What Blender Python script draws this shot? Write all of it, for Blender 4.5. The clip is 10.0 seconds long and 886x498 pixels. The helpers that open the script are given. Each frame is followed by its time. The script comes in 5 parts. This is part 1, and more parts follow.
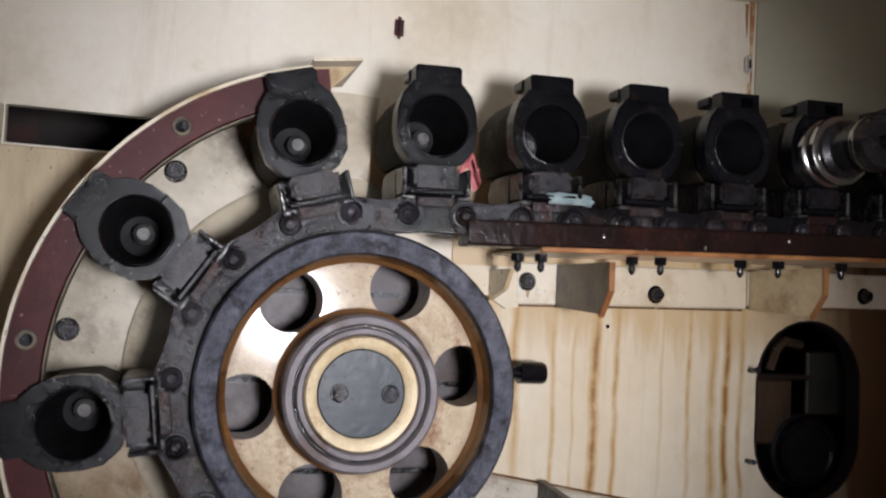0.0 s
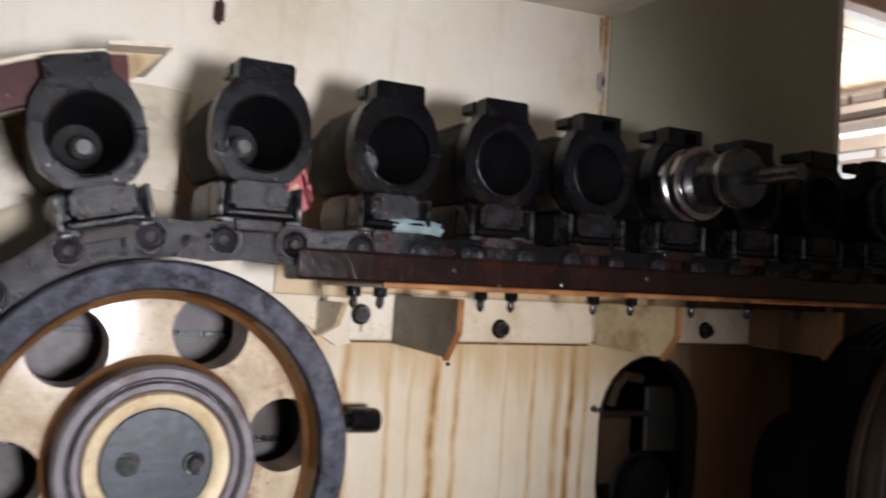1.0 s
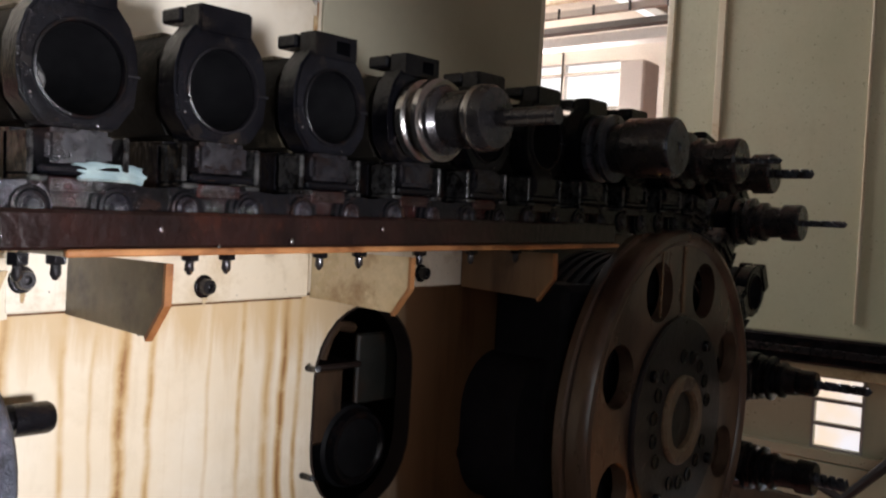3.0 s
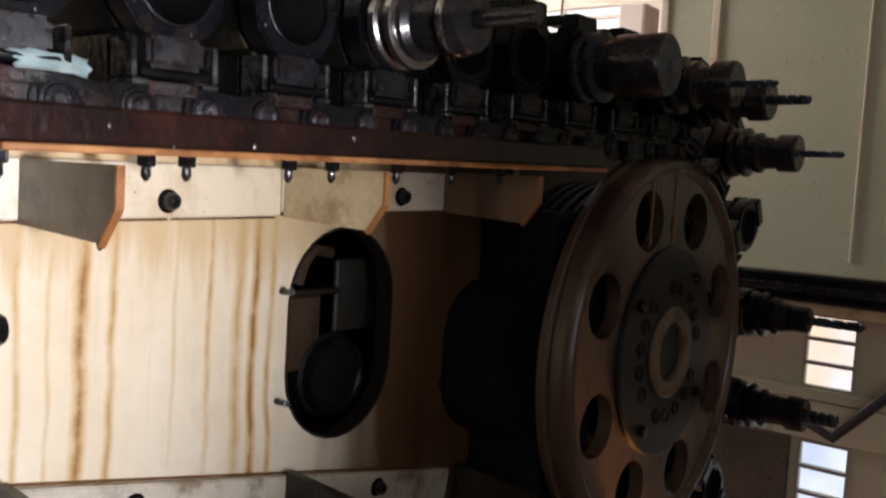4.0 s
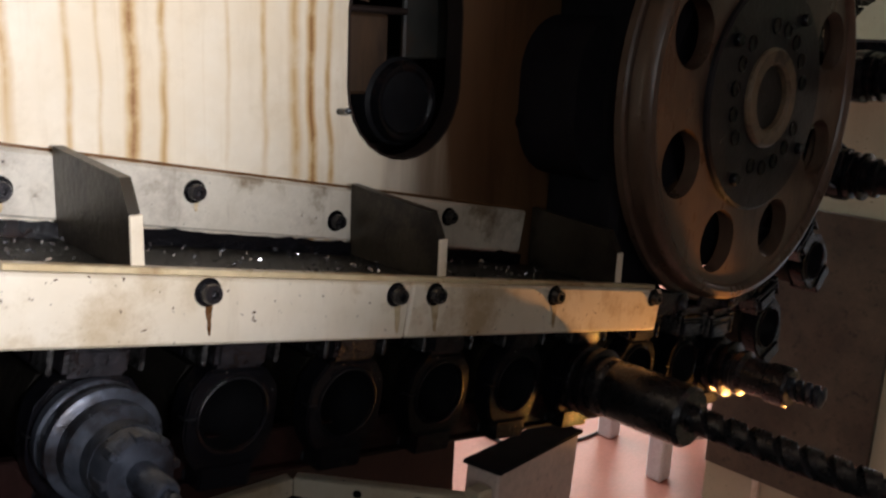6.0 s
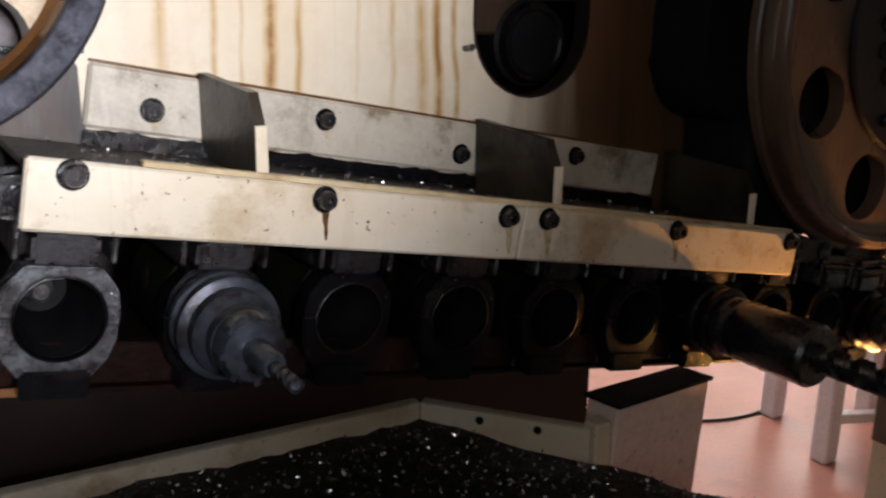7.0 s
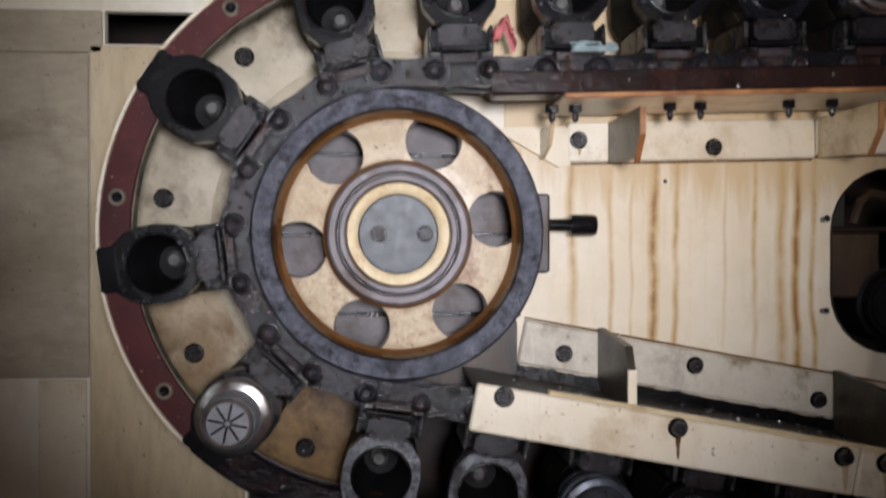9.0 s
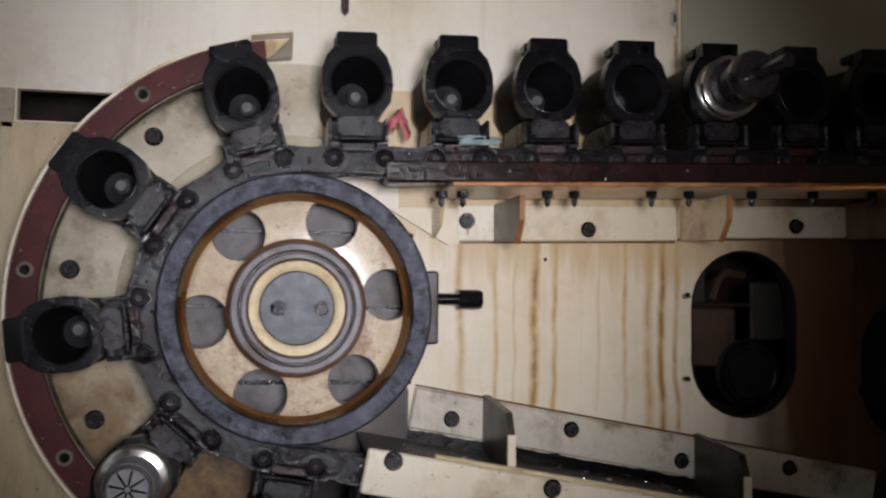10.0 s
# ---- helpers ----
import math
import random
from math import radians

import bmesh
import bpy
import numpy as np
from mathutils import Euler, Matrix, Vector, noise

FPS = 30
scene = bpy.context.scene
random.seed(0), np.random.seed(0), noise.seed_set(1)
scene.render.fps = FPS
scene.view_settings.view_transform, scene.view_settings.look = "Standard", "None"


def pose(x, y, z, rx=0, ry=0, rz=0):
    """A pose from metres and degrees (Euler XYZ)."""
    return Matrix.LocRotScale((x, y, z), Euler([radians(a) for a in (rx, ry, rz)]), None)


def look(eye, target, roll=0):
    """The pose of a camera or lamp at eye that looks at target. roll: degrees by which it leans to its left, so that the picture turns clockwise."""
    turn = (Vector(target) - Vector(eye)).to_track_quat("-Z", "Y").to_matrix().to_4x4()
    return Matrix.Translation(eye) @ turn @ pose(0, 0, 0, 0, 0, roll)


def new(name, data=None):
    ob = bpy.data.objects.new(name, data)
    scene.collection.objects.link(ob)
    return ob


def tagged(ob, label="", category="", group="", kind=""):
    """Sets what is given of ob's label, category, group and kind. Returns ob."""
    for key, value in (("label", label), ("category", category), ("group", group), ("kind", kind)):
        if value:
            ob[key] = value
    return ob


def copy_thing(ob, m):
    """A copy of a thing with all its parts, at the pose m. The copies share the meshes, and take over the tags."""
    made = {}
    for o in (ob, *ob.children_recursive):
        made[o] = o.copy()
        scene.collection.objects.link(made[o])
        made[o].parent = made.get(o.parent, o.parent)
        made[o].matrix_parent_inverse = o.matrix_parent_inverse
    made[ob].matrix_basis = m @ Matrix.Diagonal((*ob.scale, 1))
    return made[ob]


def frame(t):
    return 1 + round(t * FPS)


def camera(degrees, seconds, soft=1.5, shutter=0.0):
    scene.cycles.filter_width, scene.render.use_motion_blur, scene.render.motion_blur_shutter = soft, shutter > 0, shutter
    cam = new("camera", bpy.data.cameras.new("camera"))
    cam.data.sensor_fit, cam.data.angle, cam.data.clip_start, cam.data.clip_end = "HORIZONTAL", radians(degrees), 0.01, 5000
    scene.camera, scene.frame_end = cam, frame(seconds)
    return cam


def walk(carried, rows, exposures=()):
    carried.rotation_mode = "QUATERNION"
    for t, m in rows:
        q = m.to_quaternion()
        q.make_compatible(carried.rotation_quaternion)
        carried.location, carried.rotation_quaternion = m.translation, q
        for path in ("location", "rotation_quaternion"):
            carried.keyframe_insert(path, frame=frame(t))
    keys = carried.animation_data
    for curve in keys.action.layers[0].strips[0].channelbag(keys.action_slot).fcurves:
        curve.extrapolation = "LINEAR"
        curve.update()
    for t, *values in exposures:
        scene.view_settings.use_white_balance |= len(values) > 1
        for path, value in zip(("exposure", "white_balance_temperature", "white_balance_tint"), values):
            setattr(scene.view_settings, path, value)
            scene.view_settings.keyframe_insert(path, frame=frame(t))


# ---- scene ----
cam = camera(53.2, 10.0, soft=2.2, shutter=0.3)
PATH = [
    (0, (0.074, 0.005, 1.513), (0.639, 1.921, 1.627), 2.9),
    (0.5, (0.092, 0.044, 1.537), (0.68, 1.949, 1.7), 3.7),
    (1, (0.105, 0.154, 1.56), (1.055, 1.909, 1.687), 4.0),
    (1.5, (0.086, 0.252, 1.581), (1.342, 1.806, 1.664), 4.8),
    (2, (0.105, 0.293, 1.599), (1.54, 1.685, 1.647), 3.8),
    (2.5, (0.123, 0.319, 1.606), (1.657, 1.603, 1.618), 3.7),
    (4, (0.189, 0.337, 1.566), (1.75, 1.579, 1.427), 3.5),
    (4.5, (0.213, 0.331, 1.52), (1.761, 1.575, 1.279), 3.6),
    (5, (0.231, 0.323, 1.477), (1.742, 1.59, 1.143), 3.6),
    (5.5, (0.245, 0.314, 1.434), (1.689, 1.634, 1.02), 3.3),
    (7, (0.27, 0.213, 1.337), (1.314, 1.842, 0.829), 0.9),
    (7.5, (0.289, 0.149, 1.335), (1.043, 1.943, 0.874), 0.1),
    (8, (0.289, 0.063, 1.335), (0.713, 1.984, 0.976), 0.1),
    (8.5, (0.258, -0.031, 1.355), (0.446, 1.948, 1.137), 0.2),
    (9, (0.246, -0.113, 1.402), (0.385, 1.882, 1.382), 0.1),
    (9.5, (0.241, -0.176, 1.43), (0.453, 1.81, 1.533), 0.4),
    (10, (0.249, -0.207, 1.425), (0.601, 1.759, 1.535), 0.8),
]
walk(cam, [(t, look(eye, target, roll)) for t, eye, target, roll in PATH],
     exposures=[(0.0, -0.7), (0.5, -0.68), (1.0, -0.66), (1.5, -0.62), (2.0, -0.3), (2.5, -0.18), (4.0, -0.05), (5.5, -0.1), (7.0, -0.15), (8.0, -0.45), (9.0, -0.6), (9.5, -0.82), (10.0, -1.0)])

# ---- light ----
world = bpy.data.worlds.new("world")
scene.world = world
world.use_nodes = True
wn = world.node_tree.nodes
sky = wn.new("ShaderNodeTexSky")
sky.sky_type, sky.sun_disc, sky.sun_elevation, sky.sun_rotation = "NISHITA", False, radians(40), radians(200)
world.node_tree.links.new(sky.outputs[0], wn["Background"].inputs["Color"])
wn["Background"].inputs["Strength"].default_value = 0.1


def lamp(name, kind, matrix, energy, color, **settings):
    data = bpy.data.lights.new(name, kind)
    data.energy, data.color = energy, color
    for key, value in settings.items():
        if key == "size":
            data.size = value
        elif key == "size_y":
            data.shape, data.size_y = "RECTANGLE", value
        elif key == "spot":
            data.spot_size = radians(value)
        elif key == "blend":
            data.spot_blend = value
        elif key == "radius":
            data.shadow_soft_size = value
    ob = new(name, data)
    ob.matrix_world = matrix
    return ob


# hand torch held behind the camera, low warm lamp under the wheel, daylight at the doorway, added fill from the aisle
lamp("torch", "SPOT", look((0.35, -0.46, 1.46), (0.36, 1.1, 1.585)), 176, (0.935, 0.925, 1.0), spot=55, blend=1.0, radius=0.10)
lamp("warm_lamp", "SPOT", look((1.74, 0.80, 0.64), (1.37, 0.95, 0.98)), 36, (1.0, 0.43, 0.11), spot=46, blend=0.9, radius=0.02)
lamp("doorway_daylight", "AREA", look((2.0, 2.1, 2.35), (2.0, 0.6, 1.5)), 12, (0.95, 0.97, 1.0), size=0.9, size_y=0.8)
# added fill under the closed roof, out of view, to brighten the hall
lamp("hall_daylight", "AREA", look((3.0, 5.6, 3.6), (3.4, 5.4, 0.0)), 260, (1.0, 0.97, 0.95), size=2.4, size_y=2.4)
# added fill from the left, unseen, to lift the guard wall and darks
lamp("aisle_daylight", "AREA", look((-2.2, -1.6, 2.3), (2.35, 0.9, 1.5)), 28, (0.88, 0.94, 1.0), size=2.2, size_y=2.2)
lamp("window_daylight", "AREA", look((6.95, 4.75, 2.99), (3.0, 4.75, 2.9)), 130, (1.0, 0.98, 0.96), size=1.5, size_y=0.36)

from mathutils import geometry

# ---- materials ----
def runs_(n, l, place):
    """Coordinates drawn out downwards, for runs of liquid."""
    m = n.new("ShaderNodeMapping")
    m.inputs["Scale"].default_value = (1.0, 1.0, 0.12)
    l.new(place, m.inputs[0])
    return m.outputs[0]


def mat(name, low, high, scale=6.0, rough=0.5, metal=0.0, stain=None, stain_scale=3.0, stain_cut=0.62, bump=0.15, fine=90.0, spread=0.12,
        streaks=None, coat=0.0, stretch=(1, 1, 1), vary=0.0, grain_=0.2, spec=0.5, specks=None, ochre=None, lumps=0.0, soak_dim=None, smudge=None, oil_ring_shade=None):
    """Two colours mixed by broad noise, stains of a third, fine grain in colour, gloss and relief; streaks: runs of liquid down the surface."""
    m = bpy.data.materials.new(name)
    m.use_nodes = True
    n, l = m.node_tree.nodes, m.node_tree.links
    b = n["Principled BSDF"]
    place = n.new("ShaderNodeNewGeometry").outputs["Position"]
    mapping = n.new("ShaderNodeMapping")
    mapping.inputs["Scale"].default_value = stretch
    l.new(place, mapping.inputs[0])
    at = mapping.outputs[0]

    def noise_tex(sc, detail=4.0, rough_=0.6, vec=at):
        t = n.new("ShaderNodeTexNoise")
        t.inputs["Scale"].default_value, t.inputs["Detail"].default_value, t.inputs["Roughness"].default_value = sc, detail, rough_
        l.new(vec, t.inputs["Vector"])
        return t.outputs["Fac"]

    def ramp(fac, a, b_, ca=(0, 0, 0, 1), cb=(1, 1, 1, 1)):
        r = n.new("ShaderNodeValToRGB")
        r.color_ramp.elements[0].position, r.color_ramp.elements[1].position = a, b_
        r.color_ramp.elements[0].color, r.color_ramp.elements[1].color = ca, cb
        l.new(fac, r.inputs[0])
        return r.outputs[0]

    def mix(fac, a, b_, how="MIX"):
        x = n.new("ShaderNodeMix")
        x.data_type, x.blend_type = "RGBA", how
        for sock, v in ((x.inputs[0], fac), (x.inputs[6], a), (x.inputs[7], b_)):
            if isinstance(v, (int, float)):
                sock.default_value = v
            elif isinstance(v, tuple):
                sock.default_value = (*v, 1) if len(v) == 3 else v
            else:
                l.new(v, sock)
        return x.outputs[2]

    col = mix(ramp(noise_tex(scale), 0.3, 0.7), low, high)
    grain = noise_tex(fine, 6.0, 0.7)
    col = mix(1.0, col, ramp(grain, 0.25, 0.75, (1 - grain_,) * 3 + (1,), (1 + grain_ * 0.6,) * 3 + (1,)), "MULTIPLY")
    if stain:
        col = mix(ramp(noise_tex(stain_scale, 8.0, 0.68), stain_cut - 0.05, stain_cut + 0.09), col, stain)
    if ochre:
        col = mix(ramp(noise_tex(2.3, 6.0, 0.62, place), 0.44, 0.68, (0, 0, 0, 1), (0.75, 0.75, 0.75, 1)), col, ochre)
    if smudge:
        patch = ramp(noise_tex(smudge[1], 9.0, 0.72, place), smudge[2] - 0.10, smudge[2] + 0.12, (0, 0, 0, 1), (smudge[3],) * 3 + (1,))
        col = mix(patch, col, smudge[0])
        col = mix(ramp(noise_tex(smudge[1] * 5.0, 6.0, 0.7, runs_(n, l, place)), 0.56, 0.74, (0, 0, 0, 1), (smudge[3] * 0.6,) * 3 + (1,)), col, smudge[0])
    if oil_ring_shade:
        # brown oil tint round a hub at (x, z) and along the rim, with the crease shade in it
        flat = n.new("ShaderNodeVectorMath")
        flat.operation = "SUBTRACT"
        flat.inputs[1].default_value = (oil_ring_shade[0], 0, oil_ring_shade[1])
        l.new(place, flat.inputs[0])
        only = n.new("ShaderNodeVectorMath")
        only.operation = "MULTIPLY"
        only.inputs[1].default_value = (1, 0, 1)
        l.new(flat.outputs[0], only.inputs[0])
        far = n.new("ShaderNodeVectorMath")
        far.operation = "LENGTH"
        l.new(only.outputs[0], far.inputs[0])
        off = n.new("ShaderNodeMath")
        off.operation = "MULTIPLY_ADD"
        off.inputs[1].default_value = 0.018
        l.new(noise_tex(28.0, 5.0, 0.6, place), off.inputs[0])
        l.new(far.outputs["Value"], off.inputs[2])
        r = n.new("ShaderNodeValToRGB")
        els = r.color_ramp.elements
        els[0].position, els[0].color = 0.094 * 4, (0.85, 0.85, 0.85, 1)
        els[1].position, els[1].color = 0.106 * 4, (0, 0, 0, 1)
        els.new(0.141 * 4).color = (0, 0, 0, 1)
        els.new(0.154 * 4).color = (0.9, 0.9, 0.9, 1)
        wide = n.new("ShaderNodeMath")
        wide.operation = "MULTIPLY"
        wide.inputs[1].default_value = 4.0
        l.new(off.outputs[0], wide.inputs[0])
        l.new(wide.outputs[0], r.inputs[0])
        col = mix(r.outputs[0], col, oil_ring_shade[2])
    if streaks:
        axes = n.new("ShaderNodeSeparateXYZ")
        l.new(place, axes.inputs[0])

        def maths(how, a, b_=0.0, c=0.0):
            x = n.new("ShaderNodeMath")
            x.operation = how
            for sock, v in zip(x.inputs, (a, b_, c)):
                if isinstance(v, (int, float)):
                    sock.default_value = v
                else:
                    l.new(v, sock)
            return x.outputs[0]

        def spread_(fac, a, b_):
            x = n.new("ShaderNodeMapRange")
            x.inputs["From Min"].default_value, x.inputs["From Max"].default_value = a, b_
            l.new(fac, x.inputs["Value"])
            return x.outputs[0]

        # where each run of oil lies along the plate, wandering a little on its way down
        wander = n.new("ShaderNodeMapping")
        wander.inputs["Scale"].default_value = (2.0, 1.0, 3.5)
        l.new(place, wander.inputs[0])
        across = maths("MULTIPLY_ADD", noise_tex(3.0, 1.0, 0.5, wander.outputs[0]), 0.016, maths("SUBTRACT", axes.outputs[0], 0.008))
        r = n.new("ShaderNodeValToRGB")
        els = r.color_ramp.elements
        els[0].color = els[1].color = (0, 0, 0, 1)
        for x, w, s_ in streaks[2]:
            for px, v in ((x - w * 0.9, 0.0), (x, s_), (x + w * 0.8, 0.0)):
                els.new((px - 0.4) / 0.6).color = (v, v, v, 1)
        l.new(spread_(across, 0.4, 1.0), r.inputs[0])
        only_x = n.new("ShaderNodeMapping")
        only_x.inputs["Scale"].default_value = (1.0, 0.0, 0.02)
        l.new(place, only_x.inputs[0])
        reach = spread_(maths("MULTIPLY_ADD", axes.outputs[2], 2.2, maths("MULTIPLY", noise_tex(14.0, 2.0, 0.5, only_x.outputs[0]), 2.2)), 3.35, 3.9)
        ragged = ramp(noise_tex(26.0, 5.0, 0.65, place), 0.28, 0.55, (0.45, 0.45, 0.45, 1))
        fine_x = n.new("ShaderNodeMapping")
        fine_x.inputs["Scale"].default_value = (1.0, 0.0, 0.03)
        l.new(place, fine_x.inputs[0])
        hair = maths("MULTIPLY", ramp(noise_tex(75.0, 2.0, 0.6, fine_x.outputs[0]), 0.60, 0.80), 0.22)
        amount = maths("MULTIPLY", maths("MULTIPLY", maths("MAXIMUM", r.outputs[0], hair), reach), ragged)
        col = mix(spread_(amount, 0.02, 0.55), col, streaks[0])
        col = mix(spread_(amount, 0.5, 0.95), col, streaks[1])
        # yellow-brown seepage under the bracket
        seep = maths("MULTIPLY_ADD", noise_tex(34.0, 4.0, 0.6, runs_(n, l, place)), 0.22, axes.outputs[2])
        col = mix(maths("MULTIPLY", spread_(seep, 1.565, 1.615), 0.7), col, streaks[0])
        # the brown soaked end beyond the oval opening, darkened too for the torch's falloff
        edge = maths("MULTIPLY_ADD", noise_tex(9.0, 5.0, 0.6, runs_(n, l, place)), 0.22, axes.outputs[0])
        col = mix(spread_(edge, 1.075, 1.18), col, soak_dim[0])
        col = mix(ramp(noise_tex(30.0, 4.0, 0.6, runs_(n, l, place)), 0.5, 0.7), col, mix(spread_(edge, 1.20, 1.27), col, soak_dim[1]))
    if specks:
        col = mix(ramp(noise_tex(170.0, 2.0, 0.5, place), 0.70, 0.75), col, specks)
        col = mix(ramp(noise_tex(48.0, 4.0, 0.6, place), 0.73, 0.79), col, specks)
    if vary:
        info = n.new("ShaderNodeObjectInfo")
        col = mix(1.0, col, ramp(info.outputs["Random"], 0.0, 1.0, (1 - vary,) * 3 + (1,), (1 + vary,) * 3 + (1,)), "MULTIPLY")
    l.new(col, b.inputs["Base Color"])
    rr = n.new("ShaderNodeMapRange")
    rr.inputs["To Min"].default_value, rr.inputs["To Max"].default_value = max(0.04, rough - spread), min(1.0, rough + spread)
    l.new(noise_tex(scale * 3.1, 5.0), rr.inputs["Value"])
    l.new(rr.outputs[0], b.inputs["Roughness"])
    b.inputs["Metallic"].default_value = metal
    b.inputs["Coat Weight"].default_value = coat
    b.inputs["Coat Roughness"].default_value = 0.12
    b.inputs["Specular IOR Level"].default_value = spec
    bp = n.new("ShaderNodeBump")
    bp.inputs["Strength"].default_value, bp.inputs["Distance"].default_value = bump, 0.002
    l.new(grain, bp.inputs["Height"])
    if lumps:
        big = n.new("ShaderNodeBump")
        big.inputs["Strength"].default_value, big.inputs["Distance"].default_value = lumps, 0.0025
        l.new(noise_tex(120.0, 3.0, 0.5, place), big.inputs["Height"])
        l.new(big.outputs[0], bp.inputs["Normal"])
    l.new(bp.outputs[0], b.inputs["Normal"])
    return m


def glow(name, color, strength, other=None):
    m = bpy.data.materials.new(name)
    m.use_nodes = True
    n, l = m.node_tree.nodes, m.node_tree.links
    e = n.new("ShaderNodeEmission")
    e.inputs[0].default_value, e.inputs[1].default_value = (*color, 1), strength
    if other:
        t = n.new("ShaderNodeTexNoise")
        t.inputs["Scale"].default_value = 9.0
        r = n.new("ShaderNodeValToRGB")
        r.color_ramp.elements[0].position, r.color_ramp.elements[1].position = 0.35, 0.65
        r.color_ramp.elements[0].color, r.color_ramp.elements[1].color = (*color, 1), (*other, 1)
        l.new(n.new("ShaderNodeNewGeometry").outputs["Position"], t.inputs["Vector"])
        l.new(t.outputs["Fac"], r.inputs[0])
        l.new(r.outputs[0], e.inputs[0])
    l.new(e.outputs[0], n["Material Output"].inputs[0])
    return m


CREAM = mat("cream_paint", (0.64, 0.56, 0.41), (0.76, 0.70, 0.57), 4, 0.4, stain=(0.38, 0.25, 0.11), stain_scale=6, stain_cut=0.58, bump=0.12, grain_=0.06, specks=(0.10, 0.07, 0.04), ochre=(0.56, 0.44, 0.28))
GUIDE = mat("grimy_cream_sheet", (0.33, 0.28, 0.20), (0.58, 0.52, 0.40), 9, 0.36, stain=(0.13, 0.10, 0.065), stain_scale=8, stain_cut=0.57, bump=0.2, grain_=0.1, specks=(0.05, 0.04, 0.03), ochre=(0.44, 0.35, 0.22))
GUIDESTAIN = mat("amber_streaked_cream_sheet", (0.24, 0.17, 0.095), (0.50, 0.42, 0.29), 14, 0.36, stain=(0.13, 0.075, 0.03), stain_scale=10, stain_cut=0.55, bump=0.2, grain_=0.1, specks=(0.05, 0.035, 0.02), smudge=((0.22, 0.13, 0.05), 12.0, 0.54, 0.7))
RUST = mat("rust_stain", (0.20, 0.08, 0.02), (0.42, 0.22, 0.07), 30, 0.5, stain=(0.55, 0.42, 0.24), stain_scale=26, stain_cut=0.52, bump=0.2)
WALL = mat("cream_sheet", (0.68, 0.63, 0.52), (0.77, 0.74, 0.66), 2.5, 0.4, stain=(0.46, 0.33, 0.17), stain_scale=3.0, stain_cut=0.64, bump=0.1, grain_=0.05, ochre=(0.64, 0.55, 0.41), smudge=((0.40, 0.31, 0.19), 4.5, 0.62, 0.5))
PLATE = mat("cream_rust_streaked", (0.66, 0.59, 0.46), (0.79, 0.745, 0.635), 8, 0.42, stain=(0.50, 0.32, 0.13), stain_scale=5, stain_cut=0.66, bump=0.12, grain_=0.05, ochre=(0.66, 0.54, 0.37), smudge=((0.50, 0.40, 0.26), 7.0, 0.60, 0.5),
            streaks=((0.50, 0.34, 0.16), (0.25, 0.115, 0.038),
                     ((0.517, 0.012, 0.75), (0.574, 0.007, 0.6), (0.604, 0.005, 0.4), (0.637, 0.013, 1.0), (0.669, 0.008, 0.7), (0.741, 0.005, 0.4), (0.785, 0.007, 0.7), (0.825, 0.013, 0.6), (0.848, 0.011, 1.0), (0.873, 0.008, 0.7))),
            soak_dim=((0.10, 0.050, 0.022), (0.05, 0.02, 0.008)))
BRACKET = mat("cream_bracket", (0.64, 0.57, 0.44), (0.79, 0.745, 0.64), 7, 0.36, stain=(0.40, 0.27, 0.13), stain_scale=9, stain_cut=0.585, bump=0.12, grain_=0.06, specks=(0.10, 0.06, 0.03), ochre=(0.62, 0.52, 0.37), smudge=((0.34, 0.27, 0.17), 9.0, 0.62, 0.45))
DIRTYFLANGE = mat("grimy_cream_flange", (0.48, 0.43, 0.34), (0.68, 0.63, 0.53), 11, 0.4, stain=(0.20, 0.15, 0.09), stain_scale=12, stain_cut=0.57, bump=0.15, grain_=0.08, specks=(0.05, 0.04, 0.03), smudge=((0.16, 0.125, 0.085), 11.0, 0.57, 0.7))
OILY = mat("cream_oil_film", (0.42, 0.31, 0.16), (0.60, 0.50, 0.32), 9, 0.3, stain=(0.2, 0.1, 0.03), stain_scale=8, stain_cut=0.6, bump=0.25, coat=0.3)
TANSHEET = mat("tan_scuffed_sheet", (0.30, 0.255, 0.18), (0.43, 0.38, 0.285), 6, 0.5, stain=(0.15, 0.11, 0.065), stain_scale=5, stain_cut=0.60, bump=0.15, stretch=(0.4, 1, 1), specks=(0.08, 0.055, 0.035), smudge=((0.17, 0.13, 0.08), 5.0, 0.56, 0.6))
UPPERSHEET = mat("dull_olive_sheet", (0.30, 0.285, 0.205), (0.38, 0.36, 0.27), 3, 0.5, stain=(0.2, 0.16, 0.09), stain_scale=4, stain_cut=0.66, bump=0.08, grain_=0.04)
WOODY = mat("stained_cream_panel", (0.44, 0.34, 0.20), (0.60, 0.51, 0.35), 5, 0.55, stain=(0.20, 0.12, 0.05), stain_scale=9, stain_cut=0.57, bump=0.2, stretch=(1, 1, 0.25), specks=(0.12, 0.08, 0.04))
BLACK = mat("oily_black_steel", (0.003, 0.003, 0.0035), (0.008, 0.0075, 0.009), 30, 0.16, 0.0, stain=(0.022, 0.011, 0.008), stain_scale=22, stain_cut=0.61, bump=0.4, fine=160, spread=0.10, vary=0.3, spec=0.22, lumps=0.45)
POT = mat("blackened_cast_steel", (0.002, 0.002, 0.003), (0.006, 0.006, 0.0075), 26, 0.18, 0.0, stain=(0.014, 0.011, 0.009), stain_scale=20, stain_cut=0.60, bump=0.35, fine=190, spread=0.12, vary=0.3, spec=0.2, lumps=0.2)
POTBODY = mat("oil_caked_cast_body", (0.004, 0.0038, 0.0035), (0.014, 0.012, 0.009), 14, 0.6, 0.0, stain=(0.060, 0.050, 0.032), stain_scale=11, stain_cut=0.60, bump=0.5, fine=130, spread=0.15, vary=0.3, spec=0.06, lumps=0.3)
